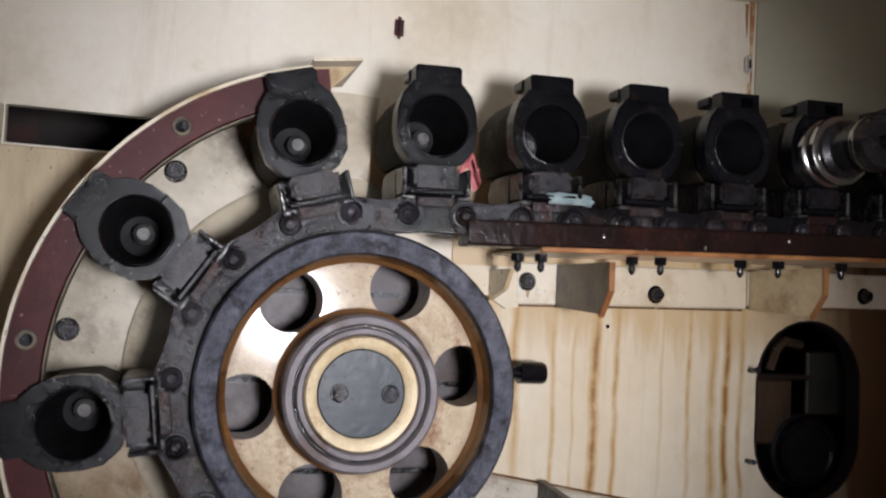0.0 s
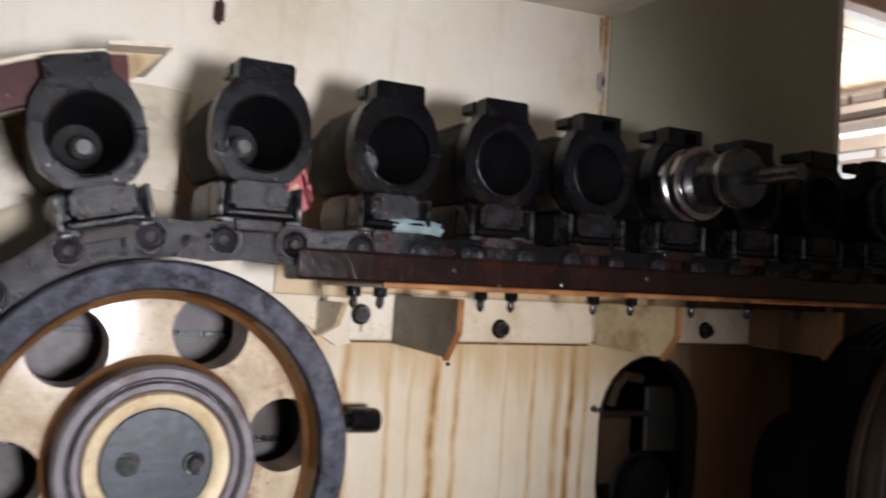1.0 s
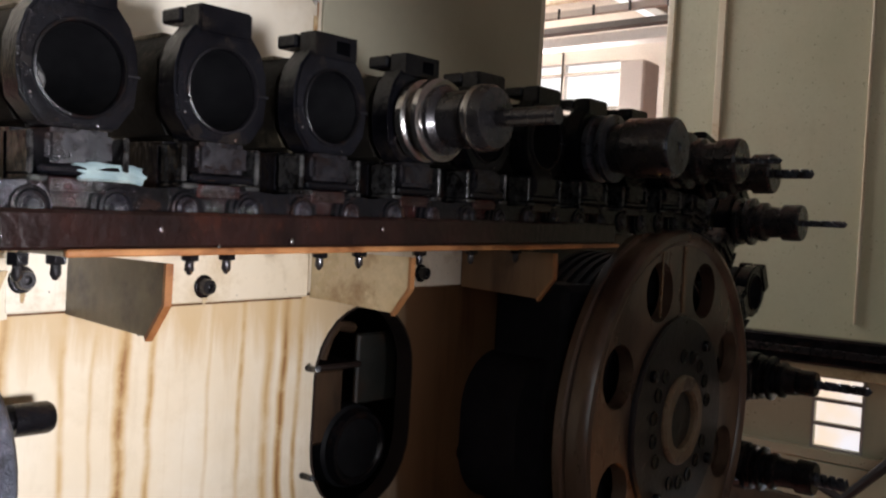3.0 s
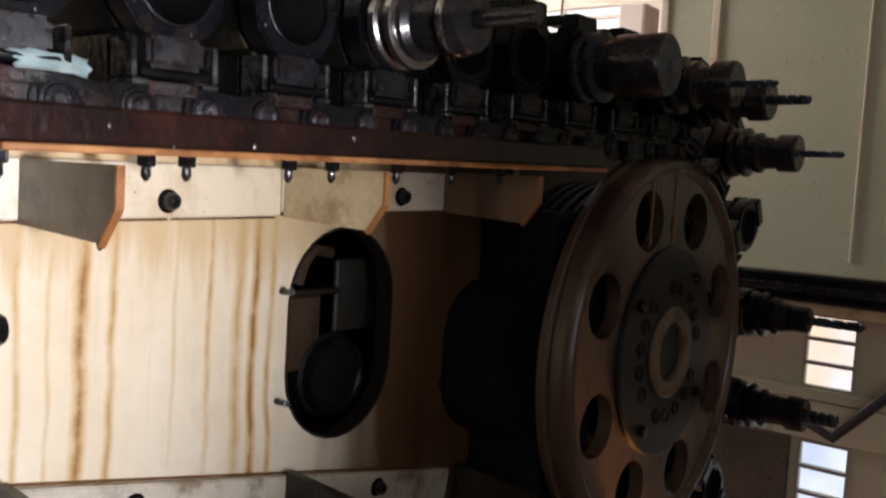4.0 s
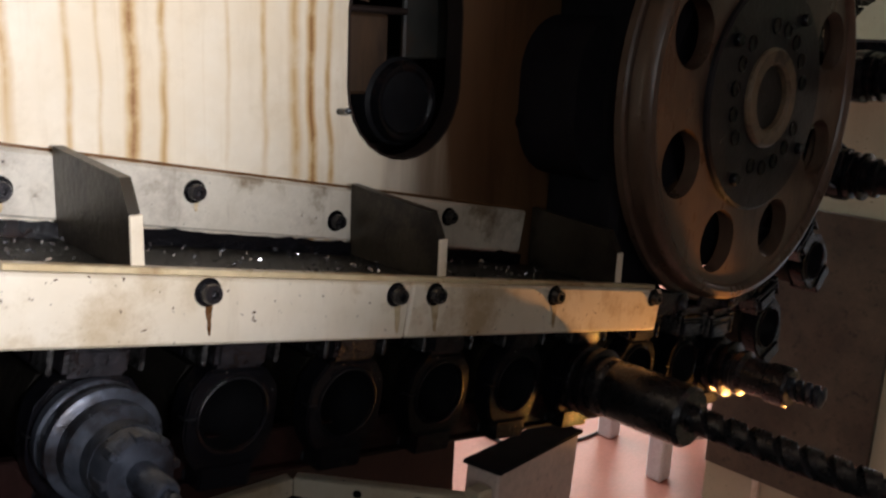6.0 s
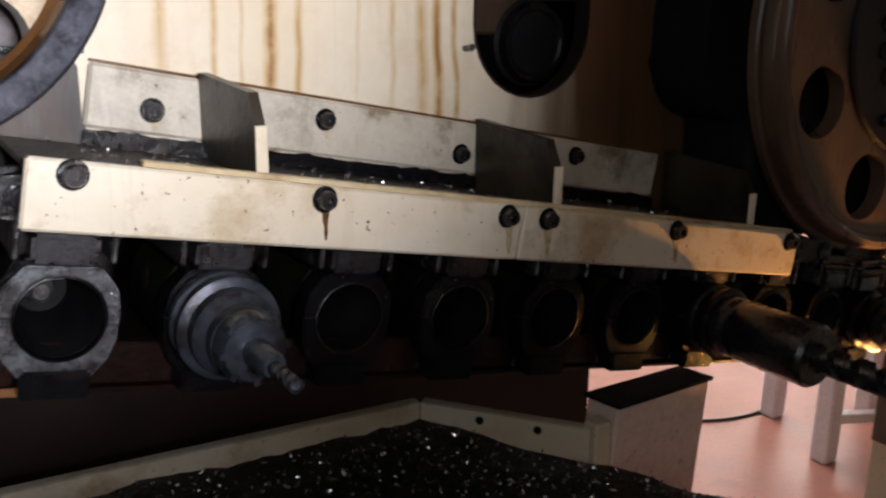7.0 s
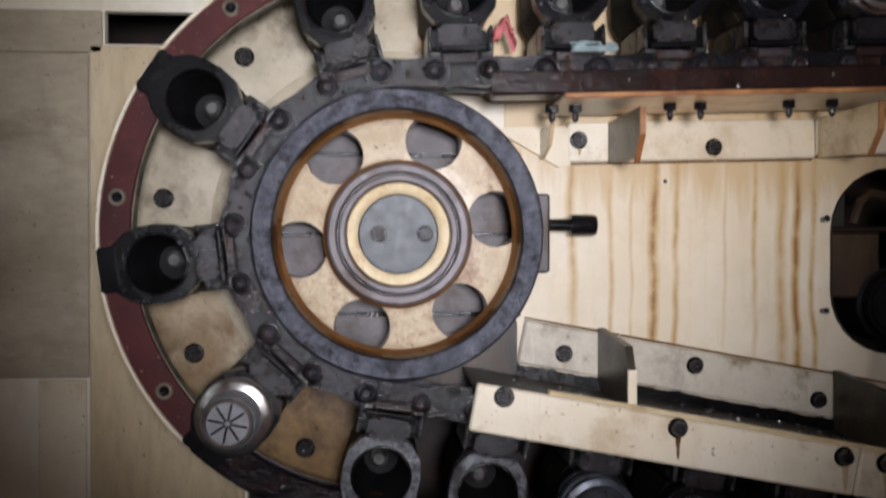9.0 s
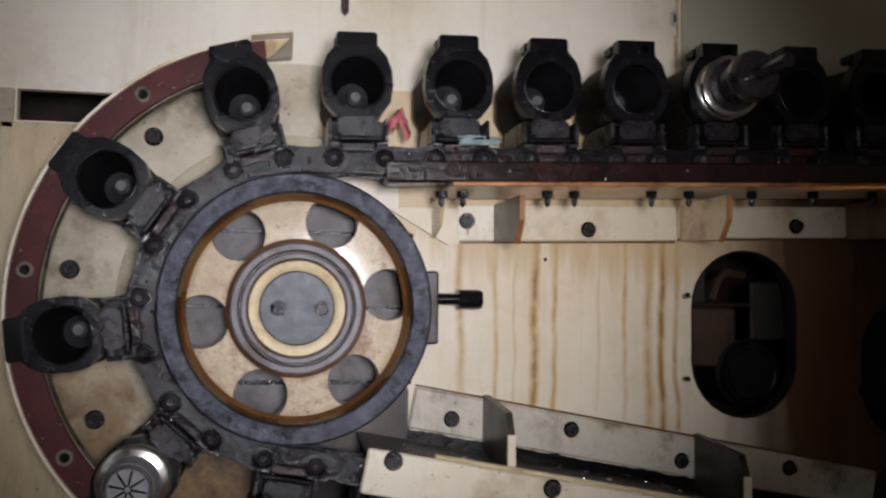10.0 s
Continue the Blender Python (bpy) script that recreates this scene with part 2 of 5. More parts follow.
DUSTY = mat("tan_dust_on_steel", (0.10, 0.085, 0.06), (0.24, 0.21, 0.16), 20, 0.7, 0.0, stain=(0.03, 0.025, 0.02), stain_scale=26, stain_cut=0.54, bump=0.4, spec=0.2)
WORNFACE = mat("worn_grey_pot_face", (0.035, 0.036, 0.042), (0.13, 0.135, 0.15), 45, 0.28, 0.3, stain=(0.018, 0.016, 0.017), stain_scale=26, stain_cut=0.53, bump=0.6, fine=170, spread=0.12, spec=0.5, lumps=0.5)
CLIP = mat("worn_spring_steel", (0.012, 0.012, 0.014), (0.09, 0.088, 0.085), 90, 0.2, 0.5, stain=(0.008, 0.007, 0.007), stain_scale=60, stain_cut=0.52, bump=0.4, spec=0.5, lumps=0.6)
FINGER = mat("pale_gripper_glint", (0.05, 0.05, 0.048), (0.13, 0.125, 0.12), 60, 0.4, 0.2, stain=(0.02, 0.018, 0.016), stain_scale=90, stain_cut=0.52, bump=0.3)
REDLINK = mat("rust_red_oily_link", (0.007, 0.0038, 0.0038), (0.034, 0.010, 0.008), 40, 0.16, 0.1, stain=(0.008, 0.007, 0.008), stain_scale=30, stain_cut=0.52, bump=0.8, fine=140, spread=0.1, vary=0.4, spec=0.4, lumps=0.9)
FOOT = mat("worn_grey_steel", (0.007, 0.007, 0.009), (0.028, 0.026, 0.029), 60, 0.2, 0.3, stain=(0.012, 0.007, 0.006), stain_scale=40, stain_cut=0.55, bump=0.4, fine=260, spec=0.35, lumps=0.5)
BORE = mat("dark_bore", (0.005, 0.005, 0.006), (0.012, 0.012, 0.013), 20, 0.5, 0.0, bump=0.1, spec=0.08)
LINK = mat("oily_chain_steel", (0.006, 0.0057, 0.0075), (0.028, 0.026, 0.032), 60, 0.14, 0.1, stain=(0.013, 0.007, 0.006), stain_scale=16, stain_cut=0.53, bump=0.8, fine=140, spread=0.08, vary=0.5, spec=0.4, lumps=0.9)
RING = mat("ground_steel_ring", (0.040, 0.043, 0.056), (0.145, 0.152, 0.185), 60, 0.36, 0.8, stain=(0.024, 0.022, 0.026), stain_scale=45, stain_cut=0.55, bump=1.0, fine=230, spread=0.14, spec=0.5, lumps=0.9)
HUB = mat("grey_bearing_steel", (0.115, 0.10, 0.105), (0.20, 0.178, 0.185), 24, 0.45, 0.05, stain=(0.07, 0.045, 0.035), stain_scale=18, stain_cut=0.60, bump=0.3, lumps=0.3, spec=0.25)
BRASS = mat("oiled_brass", (0.64, 0.49, 0.28), (0.80, 0.69, 0.48), 26, 0.32, 0.1, stain=(0.34, 0.18, 0.06), stain_scale=30, stain_cut=0.62, bump=0.2, spec=0.6)
CAP = mat("grey_cap_steel", (0.036, 0.043, 0.052), (0.055, 0.063, 0.074), 20, 0.4, 0.0, stain=(0.028, 0.031, 0.036), stain_scale=30, stain_cut=0.58, bump=0.15, specks=(0.015, 0.015, 0.015), spec=0.25, lumps=0.15)
WEB = mat("cream_web_oiled", (0.38, 0.285, 0.17), (0.58, 0.475, 0.32), 22, 0.36, stain=(0.22, 0.11, 0.045), stain_scale=22, stain_cut=0.56, bump=0.9, fine=90, grain_=0.15, coat=0.5, specks=(0.06, 0.03, 0.015), lumps=0.9, smudge=((0.26, 0.15, 0.06), 16.0, 0.60, 0.5), oil_ring_shade=(0.266, 1.409, (0.15, 0.072, 0.022)))
STAIN = mat("faint_oil_stain", (0.42, 0.31, 0.16), (0.58, 0.47, 0.30), 40, 0.35, stain=(0.30, 0.18, 0.07), stain_scale=60, stain_cut=0.56, bump=0.1)
BROWNOIL = mat("brown_oil_edge", (0.07, 0.030, 0.010), (0.17, 0.08, 0.028), 14, 0.3, coat=0.2, bump=0.2, lumps=0.3)
RED = mat("red_brown_paint", (0.040, 0.010, 0.011), (0.082, 0.019, 0.019), 12, 0.42, stain=(0.05, 0.012, 0.01), stain_scale=14, stain_cut=0.58, bump=0.2, spec=0.25, specks=(0.25, 0.16, 0.13))
WETRIM = mat("wet_oil_caked_red_paint", (0.002, 0.0018, 0.002), (0.016, 0.0045, 0.0045), 34, 0.10, stain=(0.004, 0.004, 0.005), stain_scale=30, stain_cut=0.50, bump=0.6, fine=160, lumps=1.0, spec=0.2, spread=0.06)
RAIL = mat("oil_soaked_rail", (0.006, 0.004, 0.004), (0.022, 0.0085, 0.007), 16, 0.22, stain=(0.038, 0.012, 0.007), stain_scale=9, stain_cut=0.60, bump=0.3, stretch=(1, 1, 0.6), lumps=0.4, spec=0.35)
ORANGE = mat("rusty_orange_edge", (0.20, 0.075, 0.025), (0.42, 0.20, 0.075), 18, 0.4, stain=(0.12, 0.04, 0.012), stain_scale=20, stain_cut=0.55, bump=0.3)
WHEEL = mat("brown_oiled_wheel", (0.055, 0.034, 0.024), (0.115, 0.072, 0.048), 9, 0.3, stain=(0.035, 0.018, 0.012), stain_scale=7, stain_cut=0.54, bump=0.15, coat=0.1, stretch=(1, 1, 0.4), lumps=0.12)
BOSS = mat("tan_worn_boss", (0.11, 0.075, 0.045), (0.20, 0.145, 0.09), 20, 0.35, stain=(0.05, 0.03, 0.018), stain_scale=20, stain_cut=0.56, bump=0.2, lumps=0.2)
WHEELHUB = mat("dark_hub_steel", (0.009, 0.0085, 0.010), (0.024, 0.022, 0.024), 18, 0.32, 0.1, bump=0.3, lumps=0.3, spec=0.3)
SATIN = mat("satin_tool_steel", (0.20, 0.205, 0.22), (0.32, 0.325, 0.34), 40, 0.32, 0.3, stain=(0.12, 0.11, 0.11), stain_scale=40, stain_cut=0.6, bump=0.15)
CHROME = mat("bright_tool_steel", (0.30, 0.29, 0.28), (0.45, 0.435, 0.42), 30, 0.2, 0.95, stain=(0.16, 0.13, 0.1), stain_scale=24, stain_cut=0.62, bump=0.06)
TOOL = mat("dull_tool_steel", (0.040, 0.047, 0.062), (0.085, 0.098, 0.125), 30, 0.3, 0.6, stain=(0.02, 0.018, 0.02), stain_scale=26, stain_cut=0.54, bump=0.3, lumps=0.15)
DARKTOOL = mat("oily_tool_steel", (0.02, 0.019, 0.02), (0.045, 0.042, 0.045), 26, 0.28, 0.6, bump=0.25, coat=0.3)
# near-black for oily sheets and for unlit depths behind openings
OILSHADE = mat("oil_and_shade_sheet", (0.012, 0.009, 0.008), (0.030, 0.019, 0.015), 5, 0.45, stain=(0.045, 0.016, 0.011), stain_scale=6, stain_cut=0.62, bump=0.2, spec=0.25, lumps=0.2)
DRUM = mat("black_gearbox", (0.007, 0.0065, 0.008), (0.018, 0.016, 0.018), 8, 0.7, 0.0, bump=0.3, spec=0.05, lumps=0.2)
SWARF_BED = mat("oily_swarf", (0.010, 0.010, 0.009), (0.035, 0.032, 0.026), 60, 0.3, 0.2, stain=(0.08, 0.07, 0.05), stain_scale=70, stain_cut=0.62, bump=0.9, fine=320, spec=0.2)
SWARF = mat("steel_swarf", (0.10, 0.10, 0.10), (0.55, 0.55, 0.57), 80, 0.2, 0.9, bump=0.2, vary=0.4)
BOXPAINT = mat("speckled_cream_box", (0.60, 0.47, 0.40), (0.70, 0.57, 0.49), 8, 0.55, stain=(0.13, 0.09, 0.06), stain_scale=60, stain_cut=0.64, bump=0.15)
FLOOR = mat("pink_painted_floor", (0.40, 0.165, 0.125), (0.50, 0.225, 0.175), 1.6, 0.5, stain=(0.28, 0.12, 0.09), stain_scale=3, stain_cut=0.6, bump=0.1, smudge=((0.30, 0.16, 0.13), 4.0, 0.6, 0.5))
WHITE = mat("white_plastic", (0.70, 0.70, 0.72), (0.80, 0.80, 0.82), 8, 0.45, bump=0.05)
GREYWALL = mat("hall_white_wall", (0.66, 0.62, 0.58), (0.76, 0.73, 0.70), 1.5, 0.7, bump=0.1)
ROOFING = mat("hall_roof_sheet", (0.70, 0.60, 0.46), (0.78, 0.70, 0.56), 2.0, 0.6, bump=0.1)
DARKBEAM = mat("hall_dark_beam", (0.10, 0.095, 0.09), (0.17, 0.16, 0.155), 2.0, 0.6, bump=0.1)
STEEL = mat("hall_grey_beam", (0.36, 0.33, 0.30), (0.46, 0.43, 0.39), 2.0, 0.6, bump=0.1)
GUARD = mat("olive_cream_guard", (0.45, 0.435, 0.29), (0.54, 0.52, 0.37), 3, 0.45, stain=(0.26, 0.22, 0.12), stain_scale=5, stain_cut=0.70, bump=0.08, grain_=0.04, specks=(0.12, 0.10, 0.06), smudge=((0.30, 0.265, 0.16), 3.0, 0.60, 0.4))
DIRTYGUARD = mat("brown_speckled_guard", (0.040, 0.033, 0.022), (0.095, 0.078, 0.050), 8, 0.5, stain=(0.015, 0.012, 0.009), stain_scale=40, stain_cut=0.60, bump=0.2, specks=(0.01, 0.009, 0.008))
GUSSETTAN = mat("dark_brown_gusset", (0.10, 0.075, 0.04), (0.17, 0.135, 0.08), 12, 0.4, stain=(0.05, 0.035, 0.02), stain_scale=14, stain_cut=0.58, bump=0.2, lumps=0.15)
GUSSET = mat("near_black_gusset", (0.018, 0.014, 0.010), (0.05, 0.04, 0.027), 8, 0.35, stain=(0.012, 0.009, 0.007), stain_scale=12, stain_cut=0.52, bump=0.2, lumps=0.25, spec=0.3)
AMBER = mat("amber_oil_stained_sheet", (0.11, 0.060, 0.022), (0.28, 0.175, 0.075), 10, 0.32, stain=(0.05, 0.025, 0.010), stain_scale=9, stain_cut=0.54, bump=0.15, coat=0.2)
# oil brown taken darker to carry the torch's falloff at the far end
SOAKDIM = mat("brown_oil_and_dim_sheet", (0.08, 0.040, 0.018), (0.20, 0.11, 0.05), 7, 0.38, stain=(0.05, 0.02, 0.008), stain_scale=6, stain_cut=0.56, bump=0.12, grain_=0.06, coat=0.2, stretch=(1, 1, 0.15))
# plate and box colours lowered for the dimness behind the oval opening
INNERPLATE = mat("dim_grey_green_plate", (0.010, 0.0105, 0.009), (0.027, 0.028, 0.023), 16, 0.5, stain=(0.03, 0.016, 0.008), stain_scale=14, stain_cut=0.53, bump=0.2)
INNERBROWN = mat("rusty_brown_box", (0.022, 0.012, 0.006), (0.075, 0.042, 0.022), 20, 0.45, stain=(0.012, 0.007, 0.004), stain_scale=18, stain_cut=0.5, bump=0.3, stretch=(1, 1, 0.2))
BACKDISC = mat("dull_grey_disc", (0.040, 0.034, 0.035), (0.095, 0.083, 0.084), 14, 0.5, 0.2, stain=(0.030, 0.016, 0.010), stain_scale=16, stain_cut=0.54, bump=0.2)
BLUECLOTH = mat("pale_blue_rag", (0.16, 0.23, 0.24), (0.28, 0.36, 0.36), 60, 0.8, bump=0.4)
PINKRAG = mat("pink_rag", (0.5, 0.10, 0.12), (0.65, 0.22, 0.22), 40, 0.8, bump=0.4)
CABLE = mat("black_rubber", (0.012, 0.012, 0.013), (0.025, 0.024, 0.025), 30, 0.5, bump=0.2)
DAYLIGHT = glow("daylight_glass", (0.85, 0.9, 1.0), 1.15, (0.62, 0.70, 0.88))
WARMGLASS = glow("warm_daylight_glass", (1.0, 0.80, 0.62), 1.1, (0.95, 0.93, 1.0))
HALLGLOW = glow("hall_window_and_strip_glow", (1.0, 0.98, 0.98), 1.4)


# ---- building helpers ----
def link_mesh(name, bm, material, parent=None, smooth=35):
    bmesh.ops.recalc_face_normals(bm, faces=bm.faces)
    me = bpy.data.meshes.new(name)
    bm.to_mesh(me)
    bm.free()
    me.materials.append(material)
    if smooth:
        for p in me.polygons:
            p.use_smooth = True
        me.set_sharp_from_angle(angle=radians(smooth))
    ob = new(name, me)
    if parent:
        ob.parent = parent
    return ob


def part(name, bm, material, parent, label="", smooth=35):
    ob = link_mesh(name, bm, material, parent, smooth)
    if label:
        ob["label"] = label
    return ob


def thing(name, label, category, at=(0, 0, 0), group="", kind=""):
    e = new(name)
    e.empty_display_size = 0.02
    e.location = at
    return tagged(e, label, category, group, kind)


def box(x0, x1, y0, y1, z0, z1, bevel=0.0, bm=None, seg=1):
    own = bmesh.new()
    bmesh.ops.create_cube(own, size=1.0)
    for v in own.verts:
        v.co = Vector(((x0 + x1) / 2 + v.co.x * (x1 - x0), (y0 + y1) / 2 + v.co.y * (y1 - y0), (z0 + z1) / 2 + v.co.z * (z1 - z0)))
    if bevel:
        bmesh.ops.bevel(own, geom=own.edges[:], offset=bevel, segments=seg, affect="EDGES", clamp_overlap=True)
    if bm is None:
        return own
    return merge(bm, own)


def soften(bm, width, limit=40):
    """Rounds off every edge sharper than limit degrees."""
    bmesh.ops.recalc_face_normals(bm, faces=bm.faces)
    sharp = [e for e in bm.edges if len(e.link_faces) == 2 and e.calc_face_angle(0) > radians(limit)]
    bmesh.ops.bevel(bm, geom=sharp, offset=width, segments=2, affect="EDGES", clamp_overlap=True)
    return bm


def merge(bm, other, m=None):
    me = bpy.data.meshes.new("tmp")
    other.to_mesh(me)
    other.free()
    if m is not None:
        me.transform(m)
    bm.from_mesh(me)
    bpy.data.meshes.remove(me)
    return bm


def circle(r, n=32, cx=0.0, cz=0.0, a0=0.0):
    return [(cx + r * math.cos(a0 + 2 * math.pi * i / n), cz + r * math.sin(a0 + 2 * math.pi * i / n)) for i in range(n)]


def slab(outer, holes, y0, y1, bm=None):
    """A plate in the x-z plane from y0 (front) to y1, with holes through it."""
    bm = bm or bmesh.new()
    flat, edges = [], []
    for pts in (outer, *holes):
        k = len(flat)
        flat += [Vector((x, z)) for x, z in pts]
        edges += [(k + i, k + (i + 1) % len(pts)) for i in range(len(pts))]
    vs2, _, fs, src, _, _ = geometry.delaunay_2d_cdt(flat, edges, [], 0, 1e-7)

    def inside(p, pts):
        hit = False
        for (x0, z0), (x1, z1) in zip(pts, pts[1:] + pts[:1]):
            if (z0 > p.y) != (z1 > p.y) and p.x < x0 + (p.y - z0) / (z1 - z0) * (x1 - x0):
                hit = not hit
        return hit

    kept = []
    for f in fs:
        c = (vs2[f[0]] + vs2[f[1]] + vs2[f[2]]) / 3
        if inside(c, outer) and not any(inside(c, hp) for hp in holes):
            kept.append(f)
    fs = kept
    sides = []
    for y in (y0, y1):
        vs = [bm.verts.new((v.x, y, v.y)) for v in vs2]
        for f in fs:
            bm.faces.new([vs[i] for i in f])
        where = {}
        for i, s in enumerate(src):
            for o in s:
                where[o] = vs[i]
        loops, k = [], 0
        for pts in (outer, *holes):
            loops.append([where[k + i] for i in range(len(pts))])
            k += len(pts)
        sides.append(loops)
    for a, b in zip(*sides):
        for i in range(len(a)):
            j = (i + 1) % len(a)
            bm.faces.new((a[i], a[j], b[j], b[i]))
    return bm


def lathe(profile, n=32, cx=0.0, cz=0.0, closed=False, bm=None, a0=0.0, a1=360.0, phase=0.0):
    """Turns a profile of (radius, y) round the y axis through (cx, cz)."""
    bm = bm or bmesh.new()
    full = abs(a1 - a0) >= 359.9
    steps = n if full else n + 1
    rings = []
    for i in range(steps):
        a = radians(a0 + (a1 - a0) * i / n + phase)
        rings.append([bm.verts.new((cx + r * math.cos(a), y, cz + r * math.sin(a))) for r, y in profile])
    m = len(profile)
    for i in range(n):
        p, q = rings[i], rings[(i + 1) % steps]
        for k in range(m if closed else m - 1):
            f = (p[k], p[(k + 1) % m], q[(k + 1) % m], q[k])
            bm.faces.new(f)
    if not full and closed:
        bm.faces.new(rings[0])
        bm.faces.new(rings[-1])
    bmesh.ops.remove_doubles(bm, verts=bm.verts[:], dist=1e-6)
    return bm


def tube(points, r, n=8, bm=None):
    bm = bm or bmesh.new()
    pts = [Vector(p) for p in points]
    rings = []
    for i, p in enumerate(pts):
        d = (pts[min(i + 1, len(pts) - 1)] - pts[max(i - 1, 0)]).normalized()
        q = d.to_track_quat("Z", "Y").to_matrix()
        rings.append([bm.verts.new(p + q @ Vector((r * math.cos(2 * math.pi * k / n), r * math.sin(2 * math.pi * k / n), 0))) for k in range(n)])
    for a, b in zip(rings, rings[1:]):
        for k in range(n):
            bm.faces.new((a[k], a[(k + 1) % n], b[(k + 1) % n], b[k]))
    bm.faces.new(rings[0])
    bm.faces.new(rings[-1])
    return bm


def side_slab(outline, x0, x1, bm=None):
    """A plate in the y-z plane between x0 and x1."""
    bm = bm or bmesh.new()
    a = [bm.verts.new((x0, y, z)) for y, z in outline]
    b = [bm.verts.new((x1, y, z)) for y, z in outline]
    bm.faces.new(a)
    bm.faces.new(b)
    for i in range(len(a)):
        j = (i + 1) % len(a)
        bm.faces.new((a[i], a[j], b[j], b[i]))
    return bm


BOLT_MESH = {}


def bolt(x, y, z, parent=None, r=0.0088, label="dark oily socket-head bolt with washer", group="bracket bolts", name="bolt", mat_=None):
    """A socket-head bolt whose washer lies at y and whose head stands towards the front."""
    top = parent is None
    holder = thing(name, label, "bolt", (x, y, z), group) if top else None
    key = (r, mat_)
    if key not in BOLT_MESH:
        w = bmesh.new()
        lathe([(0, -0.0015), (r * 1.35, -0.0015), (r * 1.45, 0.0), (0, 0.0)], 16, bm=w)
        h = bmesh.new()
        lathe([(0, -0.006), (r * 0.42, -0.006), (r * 0.48, -0.011), (r * 0.88, -0.011), (r, -0.009), (r, -0.001)], 16, bm=h)
        mm = []
        for nm, b_ in (("washer", w), ("head", h)):
            bmesh.ops.recalc_face_normals(b_, faces=b_.faces)
            me = bpy.data.meshes.new(nm)
            b_.to_mesh(me)
            b_.free()
            me.materials.append(mat_ or (DARKTOOL if nm == "head" else BLACK))
            for p in me.polygons:
                p.use_smooth = True
            me.set_sharp_from_angle(angle=radians(35))
            mm.append((nm, me))
        BOLT_MESH[key] = mm
    for nm, me in BOLT_MESH[key]:
        ob = new(nm if top else ("bolt_" + nm), me)
        if top:
            ob.parent = holder
        else:
            ob.parent = parent
            ob.location = (x, y, z)
    return holder

# ---- setting ----
def structure(name, bm, material, label, category, smooth=35):
    return tagged(link_mesh(name, bm, material, None, smooth), label, category, kind="structure")


def obround(cx, z0, z1, r, n=14):
    top = [(cx + r * math.cos(math.pi * i / n), z1 - r + r * math.sin(math.pi * i / n)) for i in range(n + 1)]
    low = [(cx - r * math.cos(math.pi * i / n), z0 + r - r * math.sin(math.pi * i / n)) for i in range(n + 1)]
    return top + low


structure("floor", box(-6, 9, -6, 9, -0.1, 0.0), FLOOR, "pink painted concrete workshop floor with stains", "floor")
OVAL = obround(0.9895, 1.237, 1.509, 0.0925)
SLOT = [(-0.134, 1.671), (0.10, 1.671), (0.10, 1.7165), (-0.134, 1.7165)]
structure("wall_back", slab([(-0.75, 0.945), (0.06, 0.945), (0.06, 1.12), (0.40, 1.19), (1.362, 1.03), (1.362, 2.9), (-0.75, 2.9)], [[(x * 1.0, z) for x, z in OVAL], SLOT], 1.137, 1.152), WALL,
          "cream painted steel sheet wall behind the tool magazine", "wall")
structure("wall_left", box(-0.79, -0.75, -0.2, 1.152, 0.5, 2.9), WALL, "cream painted steel side sheet of the machine enclosure", "wall")
structure("ceiling", side_slab([(0.35, 1.90), (1.1365, 1.90), (1.1365, 1.94), (0.35, 1.94)], -0.79, 0.0), WALL, "oil-stained cream roof sheet over the magazine", "ceiling").matrix_basis = pose(0.885, 0, 0.085) @ pose(0, 0, 1.90) @ Matrix.Rotation(radians(-4.0), 4, "Y") @ pose(0, 0, -1.90)

structure("wall_upper_sheet", box(0.882, 1.36, 1.1325, 1.1365, 1.746, 2.9, 0.001), UPPERSHEET, "olive-cream upper sheet beside the doorway", "wall")

# sheet panels lying on the wall
for n_, (x0, x1, z0, z1), mt, lb in (
        ("sheet_panel", (-0.75, -0.136, 1.658, 1.7155), TANSHEET, "narrow cream cover strip beside the dark slot"),
        ("sheet_panel", (-0.75, -0.1545, 1.212, 1.6575), TANSHEET, "cream sheet panel with a rounded lower fold"),
        ("sheet_panel", (-0.222, -0.158, 0.96, 1.209), CREAM, "narrow upright cream sheet strip, scratched and dirty"),
        ("sheet_panel", (-0.153, 0.056, 0.942, 1.668), WOODY, "brown-stained cream sheet panel beside the guide rim")):
    structure(n_, box(x0, x1, 1.1305, 1.1362, z0, z1, 0.0015), mt, lb, "panel")

# black box added behind the slot and the oval opening to hold their unlit depth
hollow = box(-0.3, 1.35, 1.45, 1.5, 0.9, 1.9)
structure("hollow_back", hollow, OILSHADE, "black sheet for the unlit depth behind the openings", "wall")
structure("hollow_floor", box(-0.3, 1.35, 1.153, 1.45, 1.16, 1.2), OILSHADE, "black floor closing the unlit hollow", "wall")
structure("hollow_roof", box(-0.3, 1.35, 1.153, 1.45, 1.86, 1.9), OILSHADE, "dark sheet closing the hollow above", "wall")
structure("hollow_side", box(1.35, 1.4, 1.153, 1.5, 0.9, 1.9), OILSHADE, "dark sheet closing the hollow at the side", "wall")
structure("hollow_side", box(-0.35, -0.3, 1.153, 1.5, 0.9, 1.9), OILSHADE, "dark sheet closing the hollow at the side", "wall")
inner = thing("inner_box", "rust-stained brown box and grey plates seen through the oval opening", "box")
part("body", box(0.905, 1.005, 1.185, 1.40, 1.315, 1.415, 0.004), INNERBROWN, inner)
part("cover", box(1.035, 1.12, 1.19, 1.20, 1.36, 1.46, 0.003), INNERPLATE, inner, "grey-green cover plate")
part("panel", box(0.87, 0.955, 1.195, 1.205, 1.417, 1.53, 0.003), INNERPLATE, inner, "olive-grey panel")
